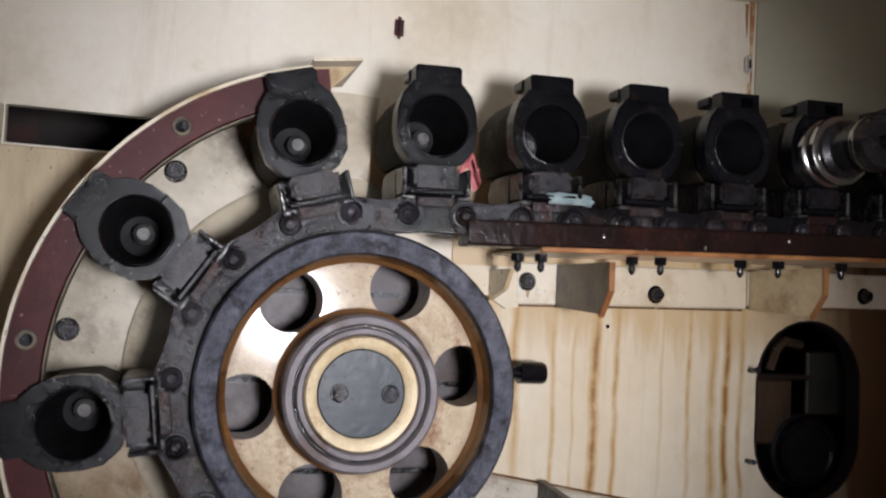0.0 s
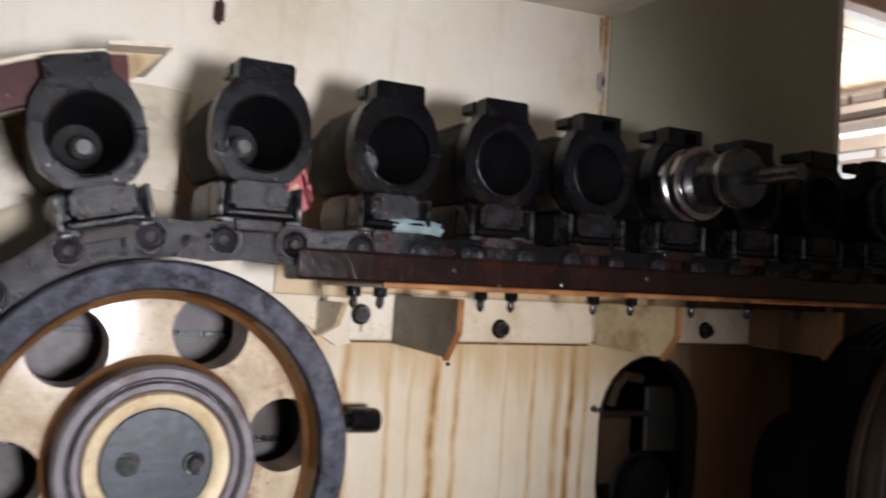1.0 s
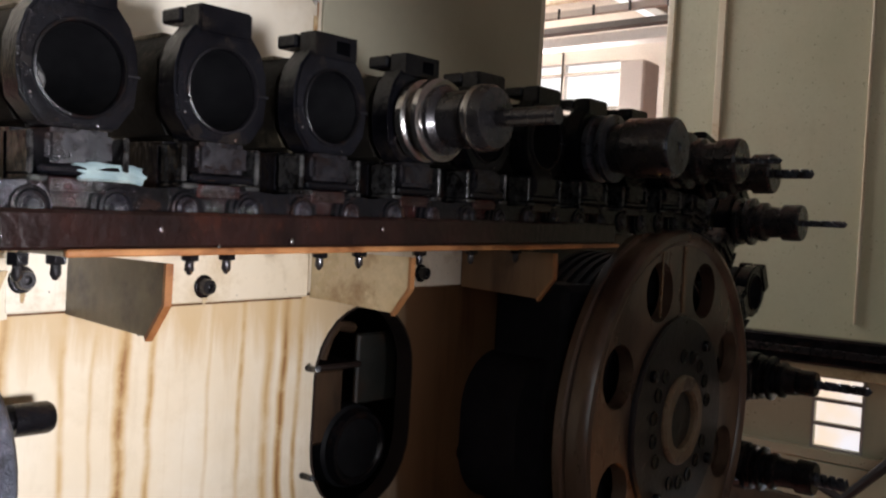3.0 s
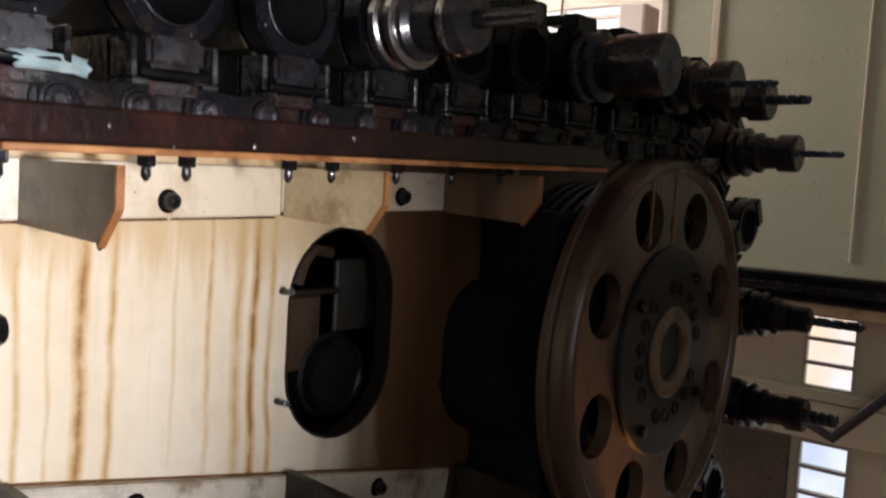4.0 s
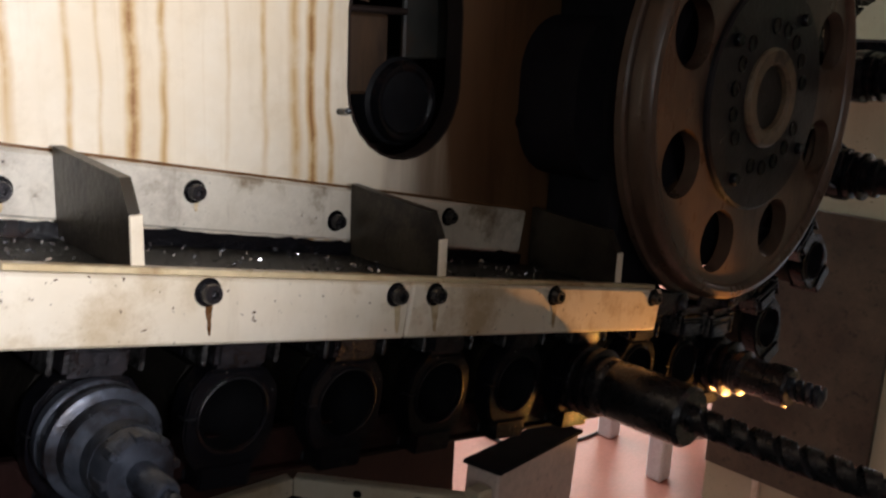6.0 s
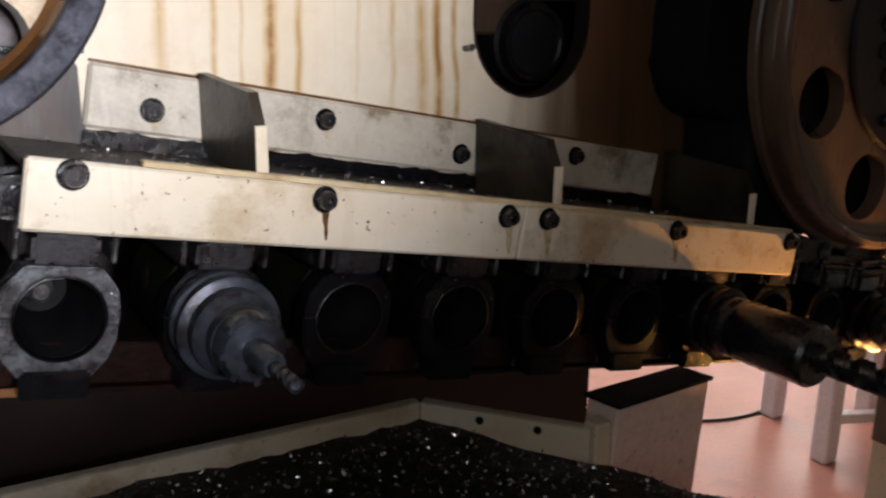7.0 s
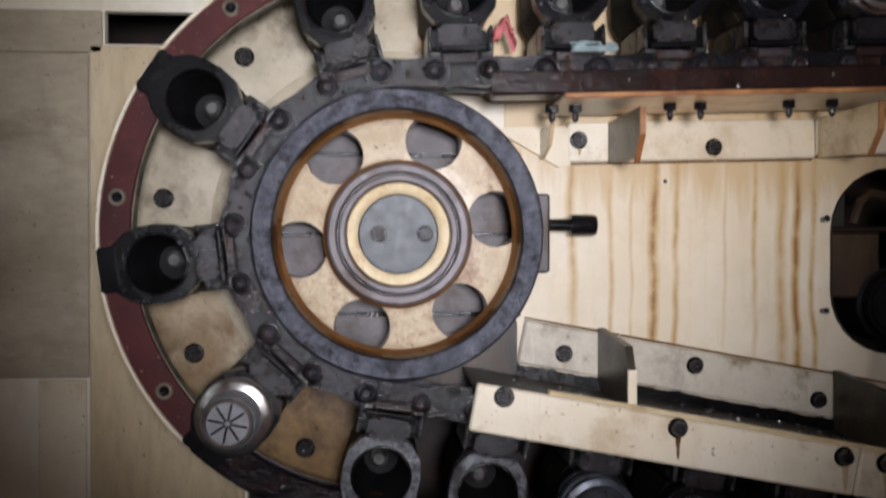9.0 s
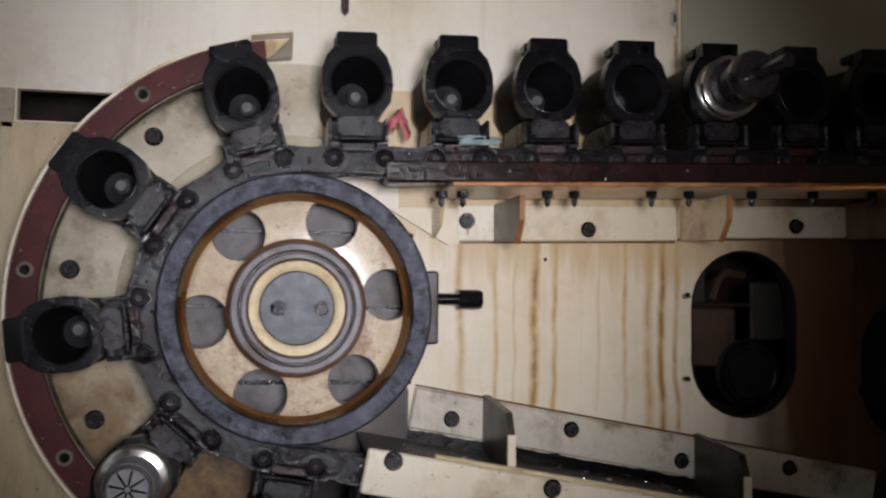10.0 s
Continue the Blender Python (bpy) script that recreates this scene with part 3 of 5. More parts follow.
part("lid", box(0.90, 1.03, 1.175, 1.4, 1.4155, 1.424, 0.003), OILSHADE, inner, "lid darkened for the dim hollow")
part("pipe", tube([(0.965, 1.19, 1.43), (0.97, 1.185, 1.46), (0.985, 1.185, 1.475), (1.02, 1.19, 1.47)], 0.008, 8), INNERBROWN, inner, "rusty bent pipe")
motor = thing("inner_motor", "black round motor behind the oval opening", "motor")
part("housing", lathe([(0, 1.172), (0.04, 1.172), (0.058, 1.185), (0.058, 1.4), (0, 1.4)], 24, 1.025, 1.305), BORE, motor)
part("end_ring", lathe([(0.040, 1.1715), (0.044, 1.168), (0.050, 1.168), (0.054, 1.1785)], 24, 1.025, 1.305), BLACK, motor)

# magazine back plate with the oval opening
plate = thing("magazine_plate", "cream magazine back plate streaked with brown oil runs", "plate", kind="structure")
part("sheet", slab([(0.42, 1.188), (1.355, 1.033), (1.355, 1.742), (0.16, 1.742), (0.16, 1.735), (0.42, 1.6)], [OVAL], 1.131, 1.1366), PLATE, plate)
# dark ring laid over the lit sheet edge of the opening
part("opening_edge", slab(obround(0.9895, 1.2365, 1.5095, 0.093), [obround(0.9895, 1.2395, 1.5065, 0.090)], 1.1296, 1.156), OILSHADE, plate, "black lining added to darken the oval opening edge")
for z in (1.432, 1.300):
    part("pin", tube([(0.885, 1.13, z), (0.883, 1.112, z + 0.001), (0.878, 1.104, z + 0.003)], 0.004, 8), BLACK, plate, "small bent oily pin")
for x, z in ((0.652, 1.487), (1.21, 1.28)):
    part("plug", lathe([(0, 1.124), (0.012, 1.124), (0.014, 1.131), (0, 1.131)] if x > 1 else [(0, 1.129), (0.0022, 1.129), (0.003, 1.131), (0, 1.131)], 14, x, z), BLACK, plate)
part("oil_patch", slab([(0.26, 1.17), (0.45, 1.20), (0.438, 1.235), (0.438, 1.285), (0.425, 1.31), (0.26, 1.31)], [], 1.1280, 1.1305), INNERBROWN, plate, "dark brown patch behind the sprocket")

# black sheets added for the dark void below the chain and behind the wheel
structure("lower_sheet", slab([(-0.4, 0.60), (1.25, 0.60), (1.25, 1.25), (-0.4, 1.25)], [], 1.27, 1.285), OILSHADE, "black sheet standing for the dark void under the magazine", "wall")
structure("lower_sheet", box(1.25, 2.0, 1.27, 1.285, 0.94, 1.79), OILSHADE, "black sheet added behind the drive wheel to keep out hall light", "wall")
structure("machine_base", box(-0.75, 0.06, 1.16, 1.25, 0.2, 0.944), OILSHADE, "dark machine base under the stained panel", "wall")
structure("machine_base", box(0.06, 0.9, 1.30, 1.4, 0.2, 0.81), OILSHADE, "dark machine base behind the swarf tray", "wall")


# ---- chain loop ----
C1, R1 = (0.266, 1.409), 0.194
C2, R2 = (1.530, 1.323), 0.322
span = math.hypot(C2[0] - C1[0], C2[1] - C1[1])
lean = math.atan2(C2[1] - C1[1], C2[0] - C1[0])
open_a = math.asin((R2 - R1) / span)
UP, LOW = math.pi / 2 + lean + open_a, -math.pi / 2 + lean - open_a
STRAIGHT = math.sqrt(span ** 2 - (R2 - R1) ** 2)
ARC1, ARC2 = R1 * (2 * math.pi + LOW - UP), R2 * (UP - LOW)


def loop(s, out=0.0):
    """Place on the chain line at s (0: where it leaves the small sprocket on top), moved out by out, and the outward angle."""
    if 0 <= s <= STRAIGHT:
        a, c, r, d = UP, C1, R1, s
        run = (math.sin(UP), -math.cos(UP))
    elif s > STRAIGHT:
        a, c, r, d, run = UP - (s - STRAIGHT) / R2, C2, R2, 0, (0, 0)
    elif -s <= ARC1:
        a, c, r, d, run = UP - s / R1, C1, R1, 0, (0, 0)
    else:
        a, c, r, d = LOW, C1, R1, -s - ARC1
        run = (-math.sin(LOW), math.cos(LOW))
    return c[0] + (r + out) * math.cos(a) + run[0] * d, c[1] + (r + out) * math.sin(a) + run[1] * d, a


def loop_pose(s, out, y):
    x, z, a = loop(s, out)
    return pose(x, y, z) @ Matrix.Rotation(math.pi / 2 - a, 4, "Y")


PITCH = 0.1383
TOP_PITCH, LOW_PITCH = 0.1258, 0.1306
S0 = -(radians(105.5) - UP) * R1


def station(k):
    """Where pot k sits along the chain line; between two pots for a broken k."""
    def whole(i):
        if i > 10:
            return STRAIGHT + 0.078 + PITCH * (i - 11)
        if i > 1:
            return 0.219 + TOP_PITCH * (i - 2)
        if i == 1:
            return 0.082
        if i >= -4:
            return S0 + PITCH * i
        return S0 - 4 * PITCH + LOW_PITCH * (i + 4)
    i = math.floor(k)
    return whole(i) + (whole(i + 1) - whole(i)) * (k - i)

# ---- small sprocket ----
sprocket = thing("chain_sprocket", "dark steel sprocket with oiled cream web and brass-ringed hub", "sprocket")
cx, cz = C1
part("ring", lathe([(0.148, 0.937), (0.150, 0.934), (0.171, 0.934), (0.174, 0.937), (0.174, 0.99), (0.158, 0.99), (0.158, 0.9615), (0.148, 0.9615)], 72, cx, cz, closed=True), RING, sprocket, "blue-grey steel rim with fine turning marks")
part("inner_lip", lathe([(0.1395, 0.9614), (0.1445, 0.957), (0.1478, 0.943), (0.1479, 0.9616), (0.143, 0.9616)], 72, cx, cz, closed=True), BROWNOIL, sprocket, "brown oil-soaked inner step of the rim")
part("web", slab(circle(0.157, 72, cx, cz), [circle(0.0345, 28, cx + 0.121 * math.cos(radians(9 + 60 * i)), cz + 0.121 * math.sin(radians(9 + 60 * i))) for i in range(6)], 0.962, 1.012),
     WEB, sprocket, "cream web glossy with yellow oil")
part("hub", lathe([(0.0725, 0.930), (0.0745, 0.926), (0.081, 0.926), (0.084, 0.930), (0.084, 0.9615), (0.0725, 0.9615)], 56, cx, cz, closed=True), HUB, sprocket, "grey hub ring")
# brown fillet also draws the narrow shadow round the hub foot
part("oil_fillet", lathe([(0.0842, 0.955), (0.0868, 0.9595), (0.0905, 0.9613), (0.0842, 0.9615)], 56, cx, cz, closed=True), BROWNOIL, sprocket, "ring of brown oil and drawn shadow round the hub")
part("hub_groove", lathe([(0.0698, 0.936), (0.0725, 0.936), (0.0725, 0.96), (0.0698, 0.96)], 56, cx, cz, closed=True), BLACK, sprocket)
part("bearing_ring", lathe([(0.062, 0.930), (0.064, 0.927), (0.0685, 0.927), (0.0698, 0.929), (0.0698, 0.95), (0.062, 0.95)], 56, cx, cz, closed=True), HUB, sprocket)
part("brass_ring", lathe([(0.0475, 0.934), (0.0505, 0.930), (0.0535, 0.929), (0.0535, 0.95), (0.0475, 0.95)], 56, cx, cz, closed=True), BRASS, sprocket, "golden brass ring")
part("brass_step", lathe([(0.0536, 0.9285), (0.0595, 0.9265), (0.0610, 0.929), (0.0612, 0.95), (0.0536, 0.95)], 56, cx, cz, closed=True), BRASS, sprocket, "golden brass ring")
part("cap", lathe([(0, 0.934), (0.0458, 0.934), (0.0472, 0.936), (0.0472, 0.95), (0, 0.95)], 56, cx, cz), CAP, sprocket, "blue-grey hub cap")
for dx in (-0.0275, 0.0275):
    bolt(cx + 0.004 + dx, 0.934, cz, parent=sprocket, r=0.0070, mat_=BLACK)
part("shaft", lathe([(0.07, 1.013), (0.07, 1.059), (0, 1.059)], 40, cx, cz), HUB, sprocket)
part("back_disc", slab(circle(0.172, 64, cx, cz), [], 1.060, 1.070), BACKDISC, sprocket, "dull grey disc behind the web holes")
for i in range(3):
    part("back_strap", box(cx - 0.165, cx + 0.165, 1.054, 1.0598, cz - 0.003 + (i - 1) * 0.105, cz + 0.003 + (i - 1) * 0.105), BLACK, sprocket)

# tension stud beside the sprocket
stud = thing("tension_stud", "black threaded tension stud with a round lock nut", "stud")
part("plate", box(0.425, 0.462, 1.01, 1.06, 1.360, 1.462, 0.003), BACKDISC, stud, "dull grey clamp plate")
part("block", box(0.425, 0.45, 1.0605, 1.128, 1.375, 1.45, 0.002), BLACK, stud)
part("rod", lathe([(0, -0.065), (0.0085, -0.065), (0.0085, 0.0), (0, 0.0)], 16), BLACK, stud).matrix_basis = pose(0.446, 1.09, 1.423, 0, 0, 90)
part("lock_nut", lathe([(0, -0.036), (0.0125, -0.036), (0.0145, -0.032), (0.0145, 0), (0, 0)], 20), BLACK, stud).matrix_basis = pose(0.505, 1.09, 1.423, 0, 0, 90)

# ---- guide plate with its red rim ----
A0, A1 = 84.0, 262.0
guide = thing("guide_plate", "cream half-round guide plate with a red-brown rim", "guide plate")
part("back_plate", lathe([(0.10, 1.102), (0.358, 1.102), (0.358, 1.112), (0.10, 1.112)], 70, cx, cz, closed=True, a0=A0, a1=194), GUIDE, guide, "yellowed grimy cream back plate")
part("grimy_sector", lathe([(0.10, 1.1021), (0.358, 1.1021), (0.358, 1.112), (0.10, 1.112)], 24, cx, cz, closed=True, a0=194.2, a1=236), GUIDESTAIN, guide, "back plate sector streaked with amber oil")
part("stained_plate", lathe([(0.10, 1.1022), (0.358, 1.1022), (0.358, 1.112), (0.10, 1.112)], 20, cx, cz, closed=True, a0=236.3, a1=258), AMBER, guide, "orange-brown stained plate sector")
part("worn_edge", lathe([(0.316, 0.9655), (0.3178, 0.9655), (0.3178, 0.984), (0.316, 0.984)], 80, cx, cz, closed=True, a0=98, a1=236), DUSTY, guide, "dull worn inner edge of the rim")
part("inner_plate", lathe([(0.10, 1.094), (0.245, 1.094), (0.25, 1.097), (0.25, 1.1018), (0.10, 1.1018)], 80, cx, cz, closed=True, a0=A0, a1=236), GUIDE, guide, "paler inner sheet worn by the chain")
rim_ = part("rim", lathe([(0.318, 0.970), (0.320, 0.966), (0.3545, 0.966), (0.3545, 0.985), (0.318, 0.985)], 80, cx, cz, closed=True, a0=98, a1=224), RED, guide, "red-brown rim strip with paint scratches")
part("caked_rim", lathe([(0.317, 0.969), (0.320, 0.9645), (0.3548, 0.9645), (0.3548, 0.985), (0.317, 0.985)], 40, cx, cz, closed=True, a0=224.3, a1=A1), WETRIM, guide, "black oil-caked lower end of the rim")
part("edge_sheet", lathe([(0.3548, 0.962), (0.3585, 0.962), (0.3585, 1.10), (0.3548, 1.10)], 80, cx, cz, closed=True, a0=101, a1=226), CREAM, guide, "thin cream outer edge")
part("caked_edge", lathe([(0.3550, 0.962), (0.3588, 0.962), (0.3588, 1.10), (0.3550, 1.10)], 30, cx, cz, closed=True, a0=226.3, a1=A1), WETRIM, guide, "oil-blackened outer edge")
part("end_lip", slab([(0.20, 1.7645), (0.250, 1.7712), (0.225, 1.745), (0.205, 1.735)], [], 0.985, 0.992), OILY, guide, "cream bent end of the rim")
part("end_sheet", box(0.0, 0.055, 0.962, 1.10, 0.0, 0.0035), CREAM, guide, "thin cream end of the edge sheet").matrix_basis = pose(0.199, 0, 1.7655) @ Matrix.Rotation(radians(-8), 4, "Y")
for a in (126.5, 172.6, 214):
    x, z = cx + 0.337 * math.cos(radians(a)), cz + 0.337 * math.sin(radians(a))
    part("grommet", lathe([(0.006, 0.966), (0.007, 0.963), (0.0095, 0.963), (0.0105, 0.966)], 20, x, z), DUSTY, rim_, "dull ring round a rim screw hole")
    part("screw", lathe([(0, 0.965), (0.006, 0.9645), (0.006, 0.968), (0, 0.968)], 14, x, z), BLACK, rim_)
for a in (130.5, 171.2, 210.5, 247):
    bolt(cx + 0.316 * math.cos(radians(a)), 1.102, cz + 0.316 * math.sin(radians(a)), parent=guide, r=0.0095)

# lower guide strip that carries on from the rim under the hanging pots
low_guide = thing("lower_guide_strip", "dark red oil-soaked guide strip under the lower pots with drips", "guide strip")
L0 = (cx + 0.318 * math.cos(LOW), cz + 0.318 * math.sin(LOW))
low_m = pose(L0[0], 0, L0[1]) @ Matrix.Rotation(-(LOW + math.pi / 2), 4, "Y")
g = part("strip", box(0.0, 1.22, 0.97, 0.985, -0.038, 0.0, 0.002), RAIL, low_guide)
g.matrix_basis = low_m
g = part("edge", box(0.0, 1.22, 0.964, 1.10, -0.0425, -0.0385, 0.0005), RAIL, low_guide, "oil-soaked lower edge with a rusty lip")
g.matrix_basis = low_m
for u0, u1 in ((0.10, 0.17), (0.275, 0.30), (0.02, 0.05)):
    g = part("worn_patch", box(u0, u1, 0.9615, 0.9638, -0.0428, -0.0352, 0.0008), ORANGE, low_guide, "rust-orange worn patch")
    g.matrix_basis = low_m

# ---- upper rail ----
TILT_UP = math.degrees(UP) - 90


def tilted(ob, x, z, deg):
    ob.matrix_basis = pose(x, 0, z) @ Matrix.Rotation(radians(-deg), 4, "Y")
    return ob


upper = thing("upper_rail", "oil-soaked dark red chain rail with a rusty orange lower lip", "rail")
bar_ = tilted(part("bar", box(0, 0.918, 0.94, 0.985, 0.0045, 0.034, 0.003), RAIL, upper), 0.380, 1.5705, 1.9)
tilted(part("end_block", box(0, 0.11, 0.937, 0.9399, 0.006, 0.032, 0.001), RAIL, upper, "scuffed dark end piece"), 0.378, 1.5705, 1.9)
tilted(part("lip", box(0.085, 0.918, 0.934, 0.9398, -0.0005, 0.0052, 0.0012), ORANGE, upper, "rusty orange flange lip"), 0.380, 1.5705, 1.9)
tilted(part("flange", box(0.085, 0.918, 0.9402, 1.10, 0.0, 0.004, 0.0008), CREAM, upper, "oil-stained flange under the rail"), 0.380, 1.5705, 1.9)
for x, dz in ((0.462, 0), (0.492, 0), (0.615, 0), (0.655, 0), (0.772, 0), (0.83, 0), (0.93, 0), (1.03, 0), (1.13, 0)):
    z = 1.5705 + (x - 0.380) * math.tan(radians(1.9))
    nut = thing("flange_nut", "black oily hex nut hanging under the rusty flange", "nut", (x, 1.0, z), "flange nuts")
    b_ = lathe([(0, 0), (0.0085, 0), (0.0085, 0.009), (0.007, 0.010), (0.004, 0.0105), (0.004, 0.017), (0, 0.018)], 6)
    part("hexagon", b_, BLACK, nut).matrix_basis = pose(0, 0, 0, -90)
    part("stud_end", lathe([(0, 0.0105), (0.004, 0.0105), (0.0045, 0.018), (0.002, 0.022), (0, 0.023)], 10), DARKTOOL, nut).matrix_basis = pose(0, 0, 0, -90)

for u, v, r_ in ((0.10, 0.012, 0.0022), (0.165, 0.02, 0.0018), (0.30, 0.010, 0.0024), (0.42, 0.022, 0.002), (0.22, 0.005, 0.002)):
    d_ = bmesh.new()
    bmesh.ops.create_icosphere(d_, subdivisions=2, radius=r_)
    for v_ in d_.verts:
        v_.co = Vector((u + v_.co.x, 0.9385 + v_.co.y * 0.5, v + v_.co.z * 1.5))
    part("oil_drop", d_, CHROME, bar_, "glinting drop of oil")

ubr = thing("upper_bracket", "cream folded bracket with rusty gussets below the upper rail", "bracket")
tilted(part("back_flange", box(0.0, 0.36, 1.118, 1.1305, -0.056, 0.0, 0.002), BRACKET, ubr), 0.507, 1.568, 1.5)
tilted(part("back_flange", box(0.362, 0.66, 1.118, 1.1305, -0.052, 0.0, 0.002), BRACKET, ubr), 0.507, 1.568, 1.5)
tilted(part("back_flange", box(0.662, 0.85, 1.118, 1.1305, -0.050, 0.0, 0.002), SOAKDIM, ubr, "oil-browned end of the flange, darkened for the torch falloff"), 0.507, 1.568, 1.5)
# first gusset dark brown, second tan, third brown
for x, dz, mt in ((0.568, 0.002, GUSSETTAN), (0.874, 0.012, OILY), (1.17, 0.022, SOAKDIM)):
    g_ = part("gusset", side_slab([(1.118, 1.566 + dz), (0.964, 1.566 + dz), (0.964, 1.532 + dz), (0.987, 1.503 + dz), (1.118, 1.509 + dz)], x - 0.003, x + 0.003), mt, ubr, "brown gusset with a rusty edge")
    part("gusset_edge", side_slab([(0.9635, 1.566 + dz), (0.9600, 1.566 + dz), (0.9600, 1.531 + dz), (0.985, 1.499 + dz), (0.9868, 1.5025 + dz), (0.9635, 1.532 + dz)], x - 0.0036, x + 0.0036), ORANGE, g_, "rust-stained front edge")
part("corner_plate", slab([(0.40, 1.56), (0.512, 1.562), (0.512, 1.508), (0.495, 1.505)], [], 1.119, 1.1305), CREAM, ubr, "cream corner plate beside the sprocket")
part("clip", side_slab([(1.118, 1.556), (1.04, 1.556), (1.06, 1.53), (1.118, 1.515)], 0.468, 0.474), OILY, ubr)
for x0, x1, dz in ((0.0, 0.36, -0.0575), (0.362, 0.66, -0.0535)):
    tilted(part("rust_line", box(x0, x1, 1.1285, 1.1306, dz - 0.0018, dz + 0.001, 0.0006), BROWNOIL, ubr, "line of rust under the flange"), 0.507, 1.568, 1.5)
for x, z in ((0.523, 1.543), (0.718, 1.535), (1.075, 1.55)):
    bolt(x, 1.1178, z)

# ---- lower rail and shelf ----
LT = -10.36
lower = thing("lower_rail", "cream lower chain rail and shelf in two lengths with oil runs", "rail")


def low_part(name, bm, m, label=""):
    return tilted(part(name, bm, m, lower, label), 0.361, 1.231, LT)


low_part("face", box(0.0, 0.4845, 0.938, 0.95, -0.058, 0.0, 0.0025), BRACKET)
low_part("face", box(0.486, 0.968, 0.938, 0.95, -0.058, 0.0, 0.0025), BRACKET)
low_part("top_strip", box(0.09, 0.54, 0.9505, 0.962, -0.004, 0.0045, 0.001), OILY, "dirty worn top strip")
low_part("top_strip", box(0.541, 0.968, 0.9505, 0.962, -0.004, 0.0045, 0.001), OILY, "dirty worn top strip")
low_part("shelf", box(0.0, 0.968, 0.9625, 1.118, -0.010, -0.005), SWARF_BED, "shelf black with oil and swarf")
low_part("back_flange", box(0.075, 0.545, 1.118, 1.1305, 0.012, 0.074, 0.003), DIRTYFLANGE, "white back flange")
low_part("back_flange", box(0.55, 0.86, 1.118, 1.1305, 0.012, 0.074, 0.003), DIRTYFLANGE, "white back flange")
low_part("oil_line", box(0.075, 0.86, 1.1285, 1.1306, 0.0745, 0.0775, 0.0006), BROWNOIL, "dark oil line along the flange top")
# ragged black strip that draws the soft shadow where flange meets shelf
bank = [(0.075 + 0.785 * i / 110, 0.010 + 0.005 * max(0.0, noise.fractal(Vector((i * 0.16, 0, 3)), 0.6, 2.2, 4)) + 0.003 * abs(noise.noise(Vector((i * 0.9, 0, 7))))) for i in range(111)]
low_part("grime", slab(bank + [(0.86, -0.006), (0.075, -0.006)], [], 1.1145, 1.1178), BLACK, "black strip drawing the soft shadow along the flange foot")
# near-black gussets, each with a separate cream front edge
for x in (0.556, 0.900, 1.235):
    zt = 1.231 - (x - 0.361) * math.tan(radians(10.36))
    g_ = part("gusset", side_slab([(1.117, zt + 0.083), (0.978, zt + 0.074), (0.963, zt + 0.046), (0.963, zt - 0.003), (1.117, zt - 0.003)], x - 0.005, x + 0.005), GUSSET, lower, "near-black gusset")
    part("gusset_edge", box(x - 0.0058, x + 0.0058, 0.9595, 0.9628, zt - 0.003, zt + 0.046, 0.0008), BRACKET, g_, "cream front edge")
for x, z in ((0.393, 1.214), (0.606, 1.174), (0.815, 1.136), (0.869, 1.127), (1.07, 1.091), (1.29, 1.05)):
    bolt(x, 0.938, z)
for x, z in ((0.503, 1.242), (0.692, 1.224), (0.874, 1.173), (1.06, 1.158)):
    bolt(x, 1.1178, z)


def oil_run(x, y, z, width, length, mt, label, seed):
    """A thin ragged run of oil down a plate from (x, z)."""
    r_ = random.Random(seed)
    run = thing("oil_run", label, "stain")
    n_ = 9
    left = [(x - width * (1 - 0.75 * i / n_) * r_.uniform(0.35, 0.6), z - length * i / n_) for i in range(n_ + 1)]
    right = [(x + width * (1 - 0.75 * i / n_) * r_.uniform(0.35, 0.6), z - length * i / n_) for i in range(n_ + 1)]
    part("streak", slab(left + right[::-1], [], y - 0.0007, y - 0.0001), mt, run)


oil_run(0.606, 0.938, 1.167, 0.008, 0.031, BROWNOIL, "brown oil run below a rail bolt", 3)
for x, z, sd in ((0.817, 1.129, 4), (0.870, 1.120, 5), (1.071, 1.084, 6)):
    oil_run(x, 0.938, z, 0.012, 0.034, STAIN, "faint yellow oil stain below a rail bolt", sd)
for x, z, sd in ((0.503, 1.236, 7), (0.693, 1.217, 8), (0.524, 1.536, 12), (0.719, 1.528, 13)):
    oil_run(x, 1.1178, z, 0.009, 0.014, STAIN, "short oil stain below a flange bolt", sd)

# ---- pots ----
MOUTH = [(-0.027, 0.052), (-0.040, 0.036), (-0.046, 0.018), (-0.047, -0.004), (-0.044, -0.024), (-0.029, -0.043), (0.029, -0.043), (0.044, -0.024), (0.047, -0.004), (0.046, 0.018), (0.040, 0.036), (0.027, 0.052)]


DROPS = ((0.013, -0.0405), (-0.024, -0.0765), (0.019, -0.0775), (-0.0375, -0.0215))


